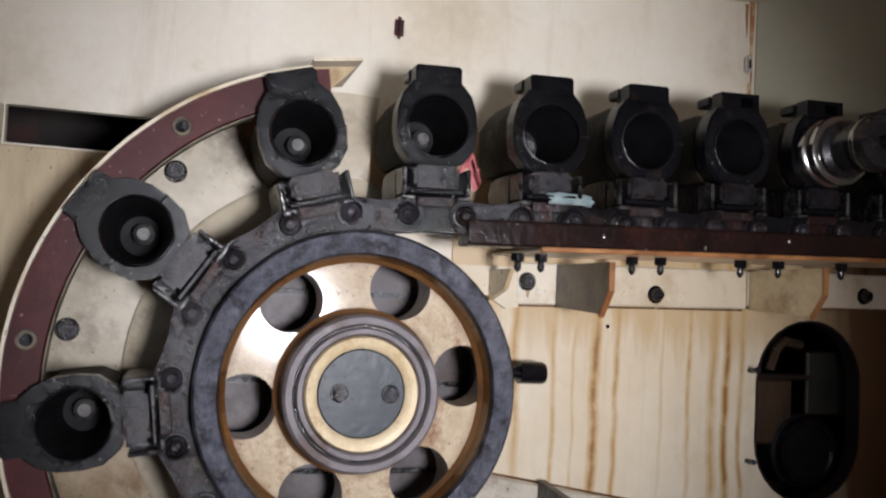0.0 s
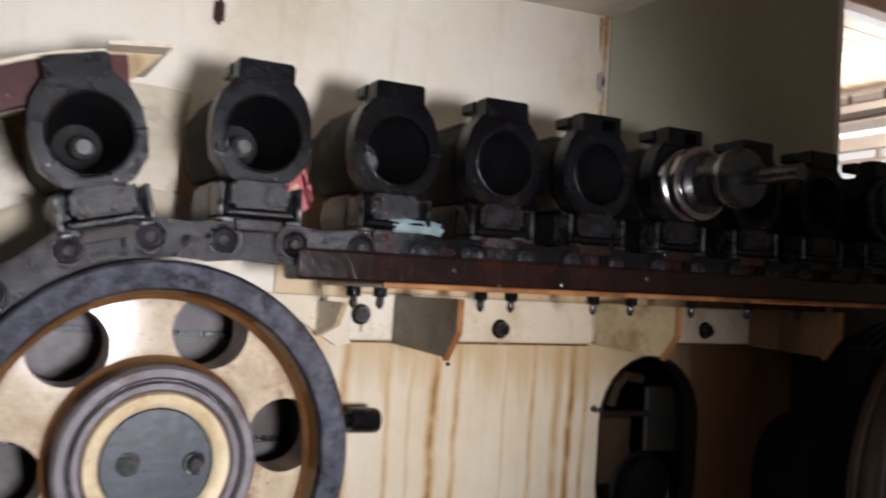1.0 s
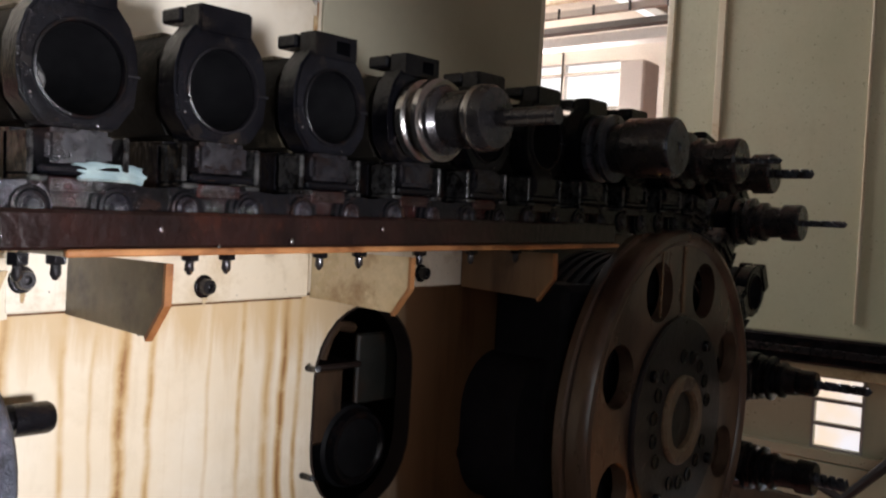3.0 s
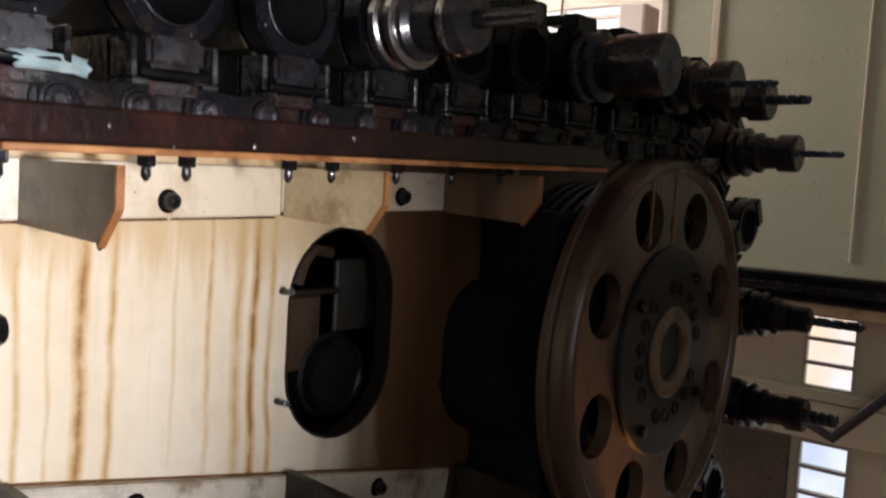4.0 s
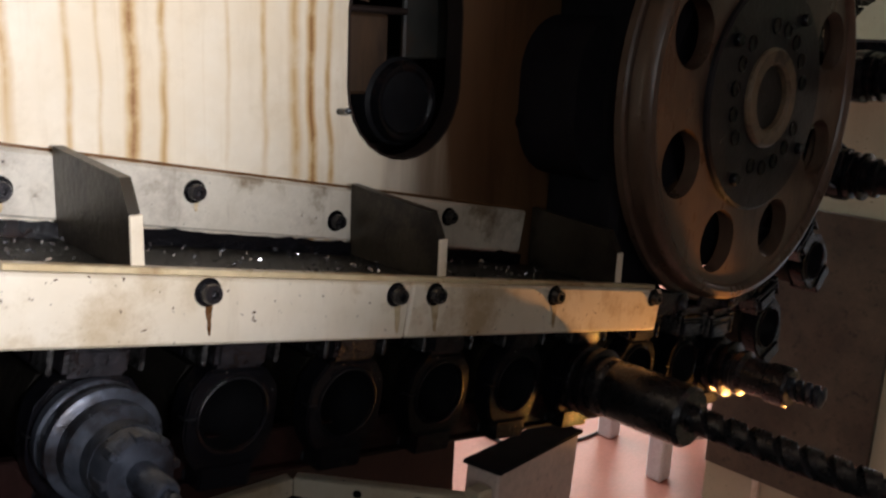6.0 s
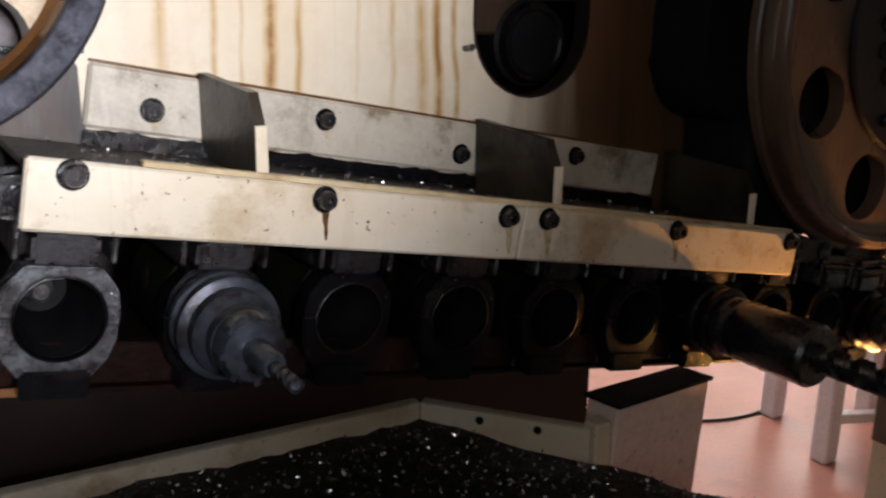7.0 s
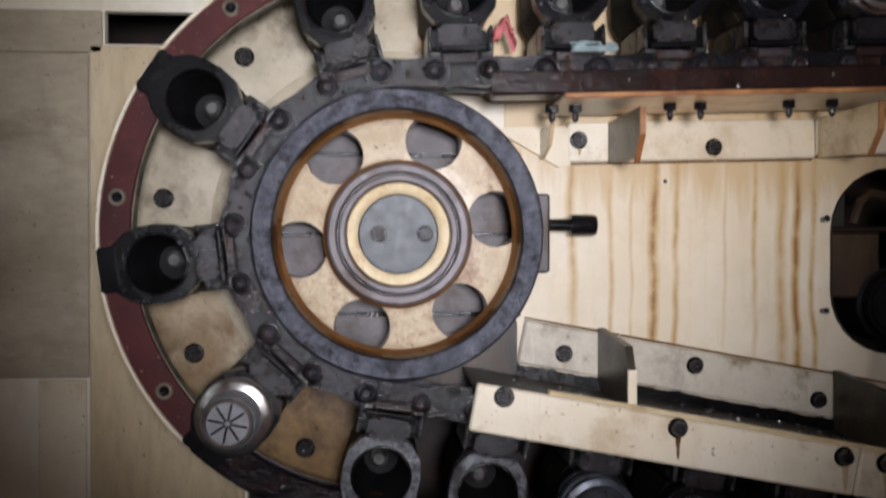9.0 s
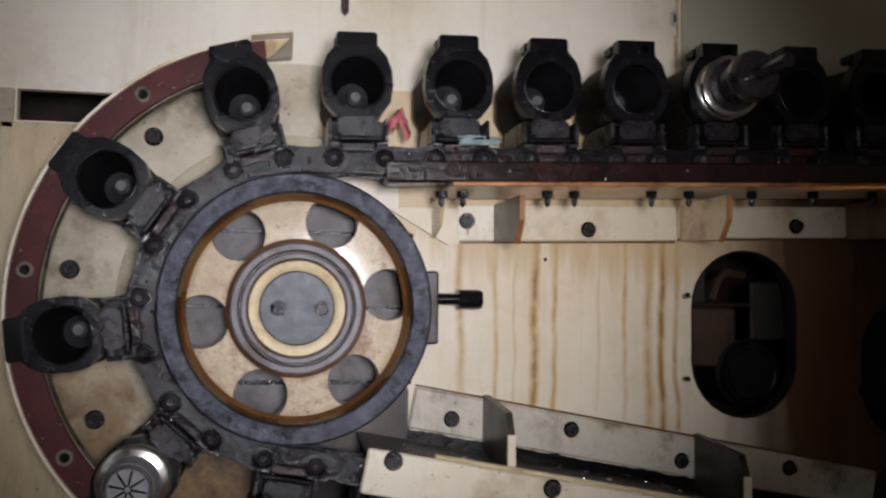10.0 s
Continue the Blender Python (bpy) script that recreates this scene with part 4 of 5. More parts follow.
def tool_pot(label, hole, face):
    """A tapered tool socket on its chain saddle, its mouth towards the front; hole: a square window through the cap."""
    pot = thing("tool_pot", label, "tool pot", group="tool pots on the chain")
    part("mouth_ring", soften(slab(MOUTH, [circle(0.0335, 32)], 0.0, 0.026), 0.0022), face, pot)
    part("mouth_lip", lathe([(0.0335, 0.004), (0.0335, -0.001), (0.0345, -0.0025), (0.0365, -0.0018), (0.0372, 0.001)], 32), BLACK, pot)
    part("mouth_slit", box(0.037, 0.0475, -0.0006, 0.012, -0.0012, 0.0004), BORE, pot)
    bore_ = part("bore", lathe([(0.0335, 0.003), (0.0325, 0.01), (0.022, 0.098), (0.0, 0.1)], 28), BORE, pot, "dark oily tapered bore")
    # pale colour of the stub carries the round reflection deep in the bore
    part("finger", lathe([(0, 0.074), (0.007, 0.074), (0.0115, 0.080), (0.0115, 0.097), (0, 0.097)], 12, 0.003, -0.002), FINGER, bore_, "pale gripper stub giving the round reflection in the bore")
    shell = [(-0.026, 0.047), (-0.043, 0.022), (-0.043, -0.020), (-0.030, -0.044), (0.030, -0.044), (0.043, -0.020), (0.043, 0.022), (0.026, 0.047)]
    part("body", soften(slab(shell, [circle(0.0336, 24)], 0.0265, 0.140), 0.006), POTBODY, pot, "dusty oil-caked body behind the mouth")
    # tan bar: dust, with the lit top of the body in its colour
    part("top_bar", box(-0.020, 0.020, 0.063, 0.145, 0.0465, 0.0515, 0.0015), DUSTY, pot, "tan dusty top edge, paler for the lit top of the body")
    if hole:
        part("neck_block", slab([(-0.027, 0.046), (0.027, 0.046), (0.027, 0.068), (-0.027, 0.068)], [[(0.000, 0.050), (0.018, 0.050), (0.018, 0.063), (0.000, 0.063)]], -0.003, 0.018), POT, pot, "cap with a square window")
    else:
        part("neck_block", box(-0.027, 0.027, -0.003, 0.022, 0.044, 0.068, 0.0022, seg=2), POT, pot)
    part("neck_cap", box(-0.0285, 0.0285, 0.0225, 0.050, 0.055, 0.0675, 0.002), POT, pot)
    part("foot", box(-0.026, 0.026, -0.003, 0.03, -0.0695, -0.0440, 0.004, seg=2), FOOT, pot, "worn grey front block")
    part("foot_bar", box(-0.032, 0.032, -0.003, 0.012, -0.0775, -0.0705, 0.002), POT, pot)
    for sx in (-1, 1):
        b_ = bmesh.new()
        box(min(sx * 0.0345, sx * 0.0395), max(sx * 0.0345, sx * 0.0395), -0.002, 0.03, -0.078, -0.047, 0.0015, bm=b_)
        box(min(sx * 0.024, sx * 0.0395), max(sx * 0.024, sx * 0.0395), -0.003, 0.03, -0.083, -0.0785, 0.0012, bm=b_)
        part("clip", b_, CLIP, pot, "bent spring clip with worn bright edges")
    part("saddle", soften(side_slab([(0.031, -0.044), (0.10, -0.044), (0.112, -0.066), (0.10, -0.088), (0.031, -0.088)], -0.039, 0.039), 0.004), BLACK, pot)
    part("seat_plate", box(-0.022, 0.022, 0.002, 0.03, -0.0905, -0.0788, 0.001), REDLINK, pot, "red-brown seat on the chain")
    for x, z in DROPS:
        d_ = bmesh.new()
        bmesh.ops.create_icosphere(d_, subdivisions=1, radius=0.0009)
        for v in d_.verts:
            v.co = Vector((x + v.co.x, -0.0005 + v.co.y * 0.6, z + v.co.z * 1.4))
        part("oil_drop", d_, CHROME, pot)
    return pot


Y0 = 0.945
TOP, BOTTOM = 18, -13
pot = tool_pot("empty blackened steel tool pot with an octagonal mouth", False, POT)
holed = tool_pot("oily black tool pot with a square hole in its cap", True, POT)
worn = tool_pot("empty tool pot with a worn grey steel face", False, WORNFACE)
pot_m = {}
for k in range(BOTTOM, TOP + 1):
    m = pot_m[k] = loop_pose(station(k), 0.100 if k > 0 else 0.090 if k > -4 else 0.095, Y0)
    if k == 0:
        pot.matrix_basis = m
    elif k == 4:
        holed.matrix_basis = m
    elif k == -5:
        worn.matrix_basis = m
    else:
        copy_thing(holed if k == 5 else worn if k == -4 else pot, m)

# ---- chain ----
chain = thing("roller_chain", "oily dark steel roller chain carrying the tool pots", "chain")
steps = [station(k / 2 + 0.25) for k in range(2 * BOTTOM, 2 * TOP + 1)]
pin = bmesh.new()
lathe([(0, -0.0045), (0.0045, -0.005), (0.006, -0.003), (0.0080, -0.0045), (0.0105, -0.003), (0.0115, 0.0), (0.0115, 0.05), (0, 0.05)], 16, bm=pin)
pin_ob = part("pin", pin, LINK, chain)
pin_ob.matrix_basis = loop_pose(steps[0], 0, 0.949)
bush = part("bushing", lathe([(0.0116, -0.001), (0.0118, -0.0018), (0.0142, -0.0015), (0.0150, 0.001), (0.0150, 0.05), (0.0116, 0.05)], 16, closed=True), BLACK, chain)
bush.matrix_basis = loop_pose(steps[0], 0, 0.949)
half = PITCH / 4
outline = []
for k in range(9):
    a = math.pi / 2 - math.pi * k / 8
    outline.append((half + 0.0165 * math.cos(a), 0.0185 * math.sin(a)))
outline.append((0, -0.0155))
for k in range(9):
    a = -math.pi / 2 - math.pi * k / 8
    outline.append((-half + 0.0165 * math.cos(a), 0.0185 * math.sin(a)))
outline.append((0, 0.0155))
lk = slab(outline, [], 0.0, 0.006)
slab(outline, [], 0.048, 0.054, bm=lk)
link_ob = part("link", lk, LINK, chain)
red_data = link_ob.data.copy()
red_data.materials.clear()
red_data.materials.append(REDLINK)
black_data = link_ob.data.copy()
black_data.materials.clear()
black_data.materials.append(BLACK)
for i, (a, b) in enumerate(zip(steps, steps[1:])):
    if i:
        o = pin_ob.copy()
        scene.collection.objects.link(o)
        o.matrix_basis = loop_pose(a, 0, 0.949)
        o = bush.copy()
        scene.collection.objects.link(o)
        o.matrix_basis = loop_pose(a, 0, 0.949)
    p, q = loop(a), loop(b)
    m = pose((p[0] + q[0]) / 2, 0.950 + (0.0062 if i % 2 else 0), (p[1] + q[1]) / 2) @ Matrix.Rotation(-math.atan2(q[1] - p[1], q[0] - p[0]), 4, "Y")
    if i:
        o = link_ob.copy()
        scene.collection.objects.link(o)
    else:
        o = link_ob
    if 0.13 < a < STRAIGHT:
        o.data = red_data if i % 2 else black_data
    o.matrix_basis = m

# ---- large wheel ----
wx, wz = C2
wheel = thing("drive_wheel", "large brown oiled drive wheel with eight holes and dark hub", "wheel")
holes = [circle(0.048, 32, wx + 0.228 * math.cos(radians(22.5 + 45 * i)), wz + 0.228 * math.sin(radians(22.5 + 45 * i))) for i in range(8)]
disc_ = part("disc", slab(circle(0.288, 96, wx, wz), holes, 0.9340, 0.9580), WHEEL, wheel)
part("rim", lathe([(0.287, 0.9345), (0.291, 0.9280), (0.298, 0.9245), (0.306, 0.9270), (0.311, 0.9340), (0.312, 0.9430), (0.312, 0.9580), (0.287, 0.9580)], 96, wx, wz, closed=True), WHEEL, wheel, "rounded brown rim")
part("back_flange", lathe([(0.285, 0.9590), (0.318, 0.9590), (0.321, 0.9620), (0.321, 0.9730), (0.285, 0.9730)], 96, wx, wz, closed=True), WHEEL, wheel)
hub_ = part("hub_plate", lathe([(0.072, 0.9250), (0.166, 0.9250), (0.170, 0.9280), (0.170, 0.9338), (0.072, 0.9338)], 64, wx, wz, closed=True), WHEELHUB, wheel, "dark hub plate")
part("boss", lathe([(0.048, 0.9210), (0.052, 0.9170), (0.070, 0.9170), (0.074, 0.9210), (0.074, 0.9330), (0.048, 0.9330)], 48, wx, wz, closed=True), BOSS, wheel, "brown worn boss ring")
part("shaft_end", lathe([(0, 0.9270), (0.044, 0.9270), (0.0475, 0.9300), (0.0475, 0.9480), (0, 0.9480)], 40, wx, wz), WHEELHUB, wheel)
for i in range(18):
    if i % 6 == 5:
        continue
    a = radians(i * 20 + 12)
    part("bolt_hole", lathe([(0, 0.9245), (0.008, 0.9242), (0.0095, 0.9228), (0.0115, 0.9225), (0.012, 0.9250)], 14, wx + 0.105 * math.cos(a), wz + 0.105 * math.sin(a)), BLACK, hub_)
for i in range(4):
    a = radians(i * 90 + 55)
    part("bolt", lathe([(0, 0.9160), (0.008, 0.9160), (0.0095, 0.9180), (0.0095, 0.9250)], 14, wx + 0.142 * math.cos(a), wz + 0.142 * math.sin(a)), BLACK, hub_)
part("spoke_rib", box(wx - 0.088, wx - 0.082, 0.9315, 0.9342, wz + 0.17, wz + 0.275, 0.001), BROWNOIL, disc_, "rusty casting line")
part("spoke_rib", box(wx - 0.006, wx + 0.006, 0.9315, 0.9342, wz + 0.175, wz + 0.285, 0.001), BROWNOIL, disc_, "rusty casting line")

drum = thing("gearbox", "black ribbed gearbox drum behind the drive wheel", "gearbox")
prof = [(0.19, 0.975)]
for k in range(7):
    y = 0.98 + k * 0.0205
    prof += [(0.262, y), (0.268, y + 0.002), (0.268, y + 0.012), (0.262, y + 0.014)]
prof += [(0.255, 1.13), (0.19, 1.13)]
part("drum", lathe(prof, 64, wx, wz, closed=True), DRUM, drum)
part("motor_mount", slab(obround(1.285, 1.20, 1.43, 0.085), [], 1.03, 1.1305), DRUM, drum, "rounded black motor mount")
part("mount_block", box(1.27, 1.46, 1.0, 1.1305, 1.03, 1.54, 0.01), DRUM, drum)

# ---- tools in the pots ----
TOOL_PARTS = {}


def tool(name, label, k, parts_, tip=None):
    """A tool in pot k; parts_: (name, material, label, profile of (radius, y) towards the front as negative y)."""
    e = thing(name, label, "cutting tool", group="tools in the pots")
    m = pot_m[k]
    e.matrix_basis = Matrix.Translation(m.translation)
    made = {}
    for nm, mt, lb, prof, n in parts_:
        made[nm] = part(nm, lathe(prof, n), mt, e, lb)
    TOOL_PARTS[e.name] = made
    return e


def flange(r=0.047, y=-0.006):
    """The grooved gripper flange of a tool holder, its back at y."""
    return [(0, y), (r, y), (r, y - 0.008), (r - 0.002, y - 0.010), (r - 0.010, y - 0.0125), (r - 0.010, y - 0.0165), (r - 0.002, y - 0.019), (r, y - 0.021), (r, y - 0.028), (r - 0.004, y - 0.030), (0, y - 0.030)]


def drill(r, y0, y1, turns=5.0, n=10, steps_=40):
    bm = bmesh.new()
    rings = []
    for i in range(steps_ + 1):
        f = i / steps_
        y = y0 + (y1 - y0) * f
        sc = 1.0 if f < 0.93 else max(0.05, (1 - f) / 0.07)
        rings.append([bm.verts.new((sc * r * (1.0 if k % (n // 2) else 0.62) * math.cos(2 * math.pi * (k / n + turns * f)), y, sc * r * (1.0 if k % (n // 2) else 0.62) * math.sin(2 * math.pi * (k / n + turns * f)))) for k in range(n)])
    for a, b in zip(rings, rings[1:]):
        for k in range(n):
            bm.faces.new((a[k], a[(k + 1) % n], b[(k + 1) % n], b[k]))
    bm.faces.new(rings[0])
    bm.faces.new(rings[-1])
    return bm


# collet chuck with a slotted face, on the left arc
t1 = tool("collet_chuck", "bright steel collet chuck with a slotted clamping face", -3, [
    ("flange", CHROME, "bright grooved flange", flange(0.044, -0.004), 40),
    ("nose", SATIN, "satin grey chuck nose", [(0.033, -0.034), (0.031, -0.040), (0.031, -0.060), (0.030, -0.064), (0.028, -0.066), (0.028, -0.0655), (0, -0.0655)], 40)])
for i in range(8):
    w = box(-0.0013, 0.0013, -0.0668, -0.0650, 0.003, 0.022, 0.0004)
    part("slot_bar", w, BLACK, TOOL_PARTS[t1.name]["nose"]).matrix_basis = Matrix.Rotation(radians(i * 45 + 12), 4, "Y")
part("face_ring", lathe([(0.0235, -0.0660), (0.0245, -0.0672), (0.0275, -0.0672), (0.0288, -0.0655)], 40), CHROME, TOOL_PARTS[t1.name]["nose"])

# chuck with a small drill in the lower row
t2 = tool("drill_chuck", "oily blue-grey drill chuck with a short drill", -6, [
    ("flange", TOOL, "grey grooved flange", flange(0.046, -0.004), 40),
    ("body", TOOL, "", [(0.038, -0.034), (0.038, -0.048), (0.030, -0.056), (0.030, -0.070), (0, -0.070)], 32),
    ("nut", TOOL, "notched clamping nut", [(0.0295, -0.0705), (0.0295, -0.086), (0.026, -0.092), (0.012, -0.0925), (0, -0.0925)], 18),
    ("sleeve", TOOL, "", [(0.0115, -0.093), (0.0115, -0.128), (0.009, -0.132), (0, -0.132)], 16)])
part("drill", drill(0.006, -0.131, -0.178, 2.0), TOOL, t2, "short fluted drill")
for i in range(8):
    part("notch", box(-0.003, 0.003, -0.093, -0.0785, 0.024, 0.0302, 0.0008), TOOL, TOOL_PARTS[t2.name]["nut"]).matrix_basis = Matrix.Rotation(radians(i * 45), 4, "Y")

# long drill holder in the lower row
t3 = tool("long_drill_holder", "long black oily holder with a large twist drill", -11, [
    ("flange", BLACK, "", flange(0.046, -0.004), 32),
    ("sleeve", DARKTOOL, "", [(0.036, -0.034), (0.038, -0.038), (0.038, -0.05), (0.036, -0.053), (0.036, -0.057), (0.038, -0.06), (0.038, -0.16), (0.034, -0.165), (0, -0.165)], 32)])
part("drill", drill(0.017, -0.164, -0.40, 4.0, 12, 60), DARKTOOL, t3, "large oily twist drill")


def milling(k, long_=0.05, nut=0.026, bit=0.006, out=0.055, mt=DARKTOOL, ring=DARKTOOL):
    e = tool("tool_holder", "oily dark steel tool holder with a grooved flange and small cutter", k, [
        ("flange", ring, "", flange(0.044, -0.004), 32),
        ("body", mt, "", [(0.031, -0.034), (0.031, -0.042), (0.036, -0.046), (0.036, -0.055), (0.029, -0.060), (0.027, -0.034 - long_), (0, -0.034 - long_)], 28),
        ("nut", mt, "round clamping nut", [(nut, -0.034 - long_), (nut + 0.005, -0.037 - long_), (nut + 0.005, -0.066 - long_), (nut + 0.002, -0.070 - long_), (0, -0.070 - long_)], 28)])
    if bit:
        part("cutter", drill(bit, -0.069 - long_, -0.070 - long_ - out, 2.0), TOOL, e, "slim fluted cutter")
    return e


# face-mill arbor with shining rings in the upper row
t4 = tool("boring_head", "shiny ringed boring head in the upper row", 5, [
    ("flange", CHROME, "bright grooved flange", flange(0.043, -0.004), 40),
    ("body", DARKTOOL, "", [(0.036, -0.034), (0.036, -0.040), (0.029, -0.045), (0.029, -0.074), (0, -0.074)], 36),
    ("head", DARKTOOL, "dull rounded head", [(0.027, -0.0742), (0.032, -0.078), (0.033, -0.096), (0.030, -0.101), (0.012, -0.103), (0, -0.103)], 36),
    ("head_ring", CHROME, "bright ring round the head", [(0.0331, -0.080), (0.0338, -0.081), (0.0338, -0.087), (0.0331, -0.088)], 36)])
part("bar", tube([(0, -0.1025, 0), (0.0, -0.172, 0)], 0.009, 12), DARKTOOL, t4)
t5 = tool("face_mill", "dark steel arbor with a polished flat face", 8, [
    ("flange", TOOL, "oily grooved flange", flange(0.046, -0.004), 36),
    ("body", DARKTOOL, "", [(0.034, -0.034), (0.034, -0.05), (0.040, -0.056), (0.040, -0.118), (0.038, -0.121), (0, -0.121)], 36),
    ("face", TOOL, "flat ground face", [(0.036, -0.1212), (0.035, -0.123), (0.008, -0.123), (0.006, -0.119), (0, -0.119)], 36)])
milling(10, 0.045, 0.03, 0.005, 0.06)
milling(11, 0.05, 0.028, 0.008, 0.062)
milling(12, 0.05, 0.028, 0.006, 0.075)
milling(14, 0.045, 0.02, 0.009, 0.10, mt=BLACK, ring=BLACK)
milling(15, 0.06, 0.028, 0.013, 0.06, mt=BLACK, ring=BLACK)
milling(18, 0.06, 0.026, 0.017, 0.05, mt=DARKTOOL, ring=BLACK)

# rags and bits caught on the chain
def rag(name, label, at, size, mt, seed):
    e = thing(name, label, "rag", at)
    bm = bmesh.new()
    bmesh.ops.create_grid(bm, x_segments=10, y_segments=6, size=0.5)
    for v in bm.verts:
        w = noise.noise(Vector((v.co.x * 3.1 + seed, v.co.y * 3.7, seed)))
        edge = 1 + 0.35 * noise.noise(Vector((v.co.x * 5, v.co.y * 5, seed + 4)))
        v.co = Vector((v.co.x * size[0] * edge, v.co.y * size[1] * edge, size[2] * (0.6 * w + 0.9 * (0.5 - abs(v.co.x)) + 0.2)))
    top = bmesh.ops.extrude_face_region(bm, geom=bm.faces[:])
    for v in top["geom"]:
        if isinstance(v, bmesh.types.BMVert):
            v.co.z -= 0.003
    part("cloth", bm, mt, e, smooth=60)
    return e


rag("cloth_scrap", "crumpled pale blue cloth scrap lying on the chain", (0.512, 0.944, 1.630), (0.054, 0.014, 0.004), BLUECLOTH, 3.0).matrix_basis = pose(0.503, 0.944, 1.636, 55, 0, 4)
rag("cloth_scrap", "crumpled pink cloth scrap between two pots", (0.405, 1.04, 1.655), (0.03, 0.03, 0.05), PINKRAG, 7.0)
for x in (0.64, 0.77):
    rag("grease_clot", "small clot of yellow grease on the chain", (x, 0.965, 1.634), (0.02, 0.02, 0.008), CREAM, x * 9)

# small fittings on the back wall
for x, z, mt, lb in ((0.331, 1.869, RED, "small rusty red oblong plug in the cream wall"), (0.868, 1.887, STEEL, "small grey latch on the cream wall")):
    e = thing("wall_plug", lb, "plug")
    part("body", box(x - 0.006, x + 0.006, 1.128, 1.1365, z - 0.015, z + 0.015, 0.004, seg=2), mt, e)
    part("slot", box(x - 0.002, x + 0.002, 1.1268, 1.1279, z - 0.007, z + 0.007, 0.0004), DARKTOOL, e)

# rust bleeding from the corner of the roof sheet
rs = random.Random(11)
bleed = thing("rust_stain", "orange rust bleeding down from the roof corner", "stain")
for x, z, wd, ht in ((0.8755, 1.985, 0.006, 0.14), (0.866, 1.98, 0.004, 0.05), (0.873, 1.86, 0.004, 0.08)):
    side_a = [(x - wd * (1 - f / 6) * rs.uniform(0.6, 1.1), z - ht * f / 6) for f in range(7)]
    side_b = [(x + wd * (1 - f / 6) * rs.uniform(0.3, 0.7) + 0.001, z - ht * f / 6) for f in range(7)]
    part("run", slab(side_a + side_b[::-1], [], 1.1356, 1.1363), RUST, bleed)

# ---- swarf tray ----
tray = thing("swarf_tray", "cream-rimmed tray heaped with black oily swarf", "tray")
RIM = [(-0.05, 1.203), (0.843, 1.158), (0.99, 0.97)]
for (x0, y0), (x1, y1) in zip(RIM, RIM[1:]):
    d = math.hypot(x1 - x0, y1 - y0)
    w = part("rim_sheet", box(0, d, 0, 0.004, -0.20, 0.0, 0.001), CREAM, tray, "cream sheet rim, chipped")
    w.matrix_basis = pose(x0, y0, 0.832, 0, 0, math.degrees(math.atan2(y1 - y0, x1 - x0)))
    f = part("rim_fold", box(0, d, 0.0045, 0.018, -0.004, 0.0, 0.001), CREAM, tray)
    f.matrix_basis = pose(x0, y0, 0.832, 0, 0, math.degrees(math.atan2(y1 - y0, x1 - x0)))
part("end_post", box(0.985, 1.012, 0.965, 0.99, 0.70, 0.842, 0.003), CREAM, tray)
for f in (0.35, 0.68):
    x, y = 0.843 + 0.147 * f, 1.158 - 0.188 * f
    part("rivet", lathe([(0, -0.003), (0.004, -0.003), (0.006, 0.0)], 10), BLACK, tray).matrix_basis = pose(x, y - 0.001, 0.82, 0, 0, -52)


def heap(x, y):
    return 0.808 - 0.10 * max(0.0, 1.20 - 0.05 * x - y) + 0.009 * noise.fractal(Vector((x * 11, y * 11, 1.0)), 0.7, 2.2, 5)


bm = bmesh.new()
nx, ny = 150, 110
grid = {}
for i in range(nx + 1):
    for j in range(ny + 1):
        x, f = -0.5 + 1.72 * i / nx, j / ny
        top = 1.200 - 0.0504 * x if x < 0.843 else max(0.3, 1.157 - (x - 0.843) * 1.279)
        y = 0.15 + (top - 0.15) * f
        grid[i, j] = bm.verts.new((x, y, heap(x, y)))
for i in range(nx):
    for j in range(ny):
        bm.faces.new((grid[i, j], grid[i + 1, j], grid[i + 1, j + 1], grid[i, j + 1]))
bed = link_mesh("swarf_heap", bm, SWARF_BED, None, 60)
tagged(bed, "heap of black oily steel swarf in the tray", "swarf", kind="stuff")
rng = random.Random(5)
bm = bmesh.new()


def chip(bm, p, size, rng):
    """A curled sliver of steel."""
    rot = Euler((rng.uniform(0, 6.3), rng.uniform(0, 6.3), rng.uniform(0, 6.3))).to_matrix()
    pr = []
    for k in range(4):
        a = k * 0.7
        c = Vector((math.cos(a) * size * 0.5, math.sin(a) * size * 0.5, k * size * 0.12))
        pr.append((bm.verts.new(p + rot @ c), bm.verts.new(p + rot @ (c + Vector((0, 0, size * rng.uniform(0.2, 0.45)))))))
    for a, b in zip(pr, pr[1:]):
        bm.faces.new((a[0], b[0], b[1], a[1]))


for _ in range(9000):
    x, y = rng.uniform(0.0, 1.15), rng.uniform(0.55, 1.25)
    if y > (1.19 - 0.0504 * x if x < 0.843 else 1.145 - (x - 0.843) * 1.279):
        continue
    chip(bm, Vector((x, y, heap(x, y) + 0.003)), rng.uniform(0.004, 0.011), rng)
tagged(link_mesh("loose_swarf", bm, SWARF, None, 0), "loose glinting steel chips on the swarf heap", "swarf", kind="stuff")
bm = bmesh.new()
for _ in range(420):
    u, y = rng.uniform(0.03, 0.98), 0.965 + 0.15 * rng.random() ** 1.5
    p = Vector((0.361 + u * math.cos(radians(LT)), y, 1.231 + u * math.sin(radians(LT)) - 0.003))
    chip(bm, p, rng.uniform(0.003, 0.009), rng)
tagged(link_mesh("shelf_swarf", bm, SWARF, None, 0), "small steel chips scattered along the oily shelf", "swarf", kind="stuff")

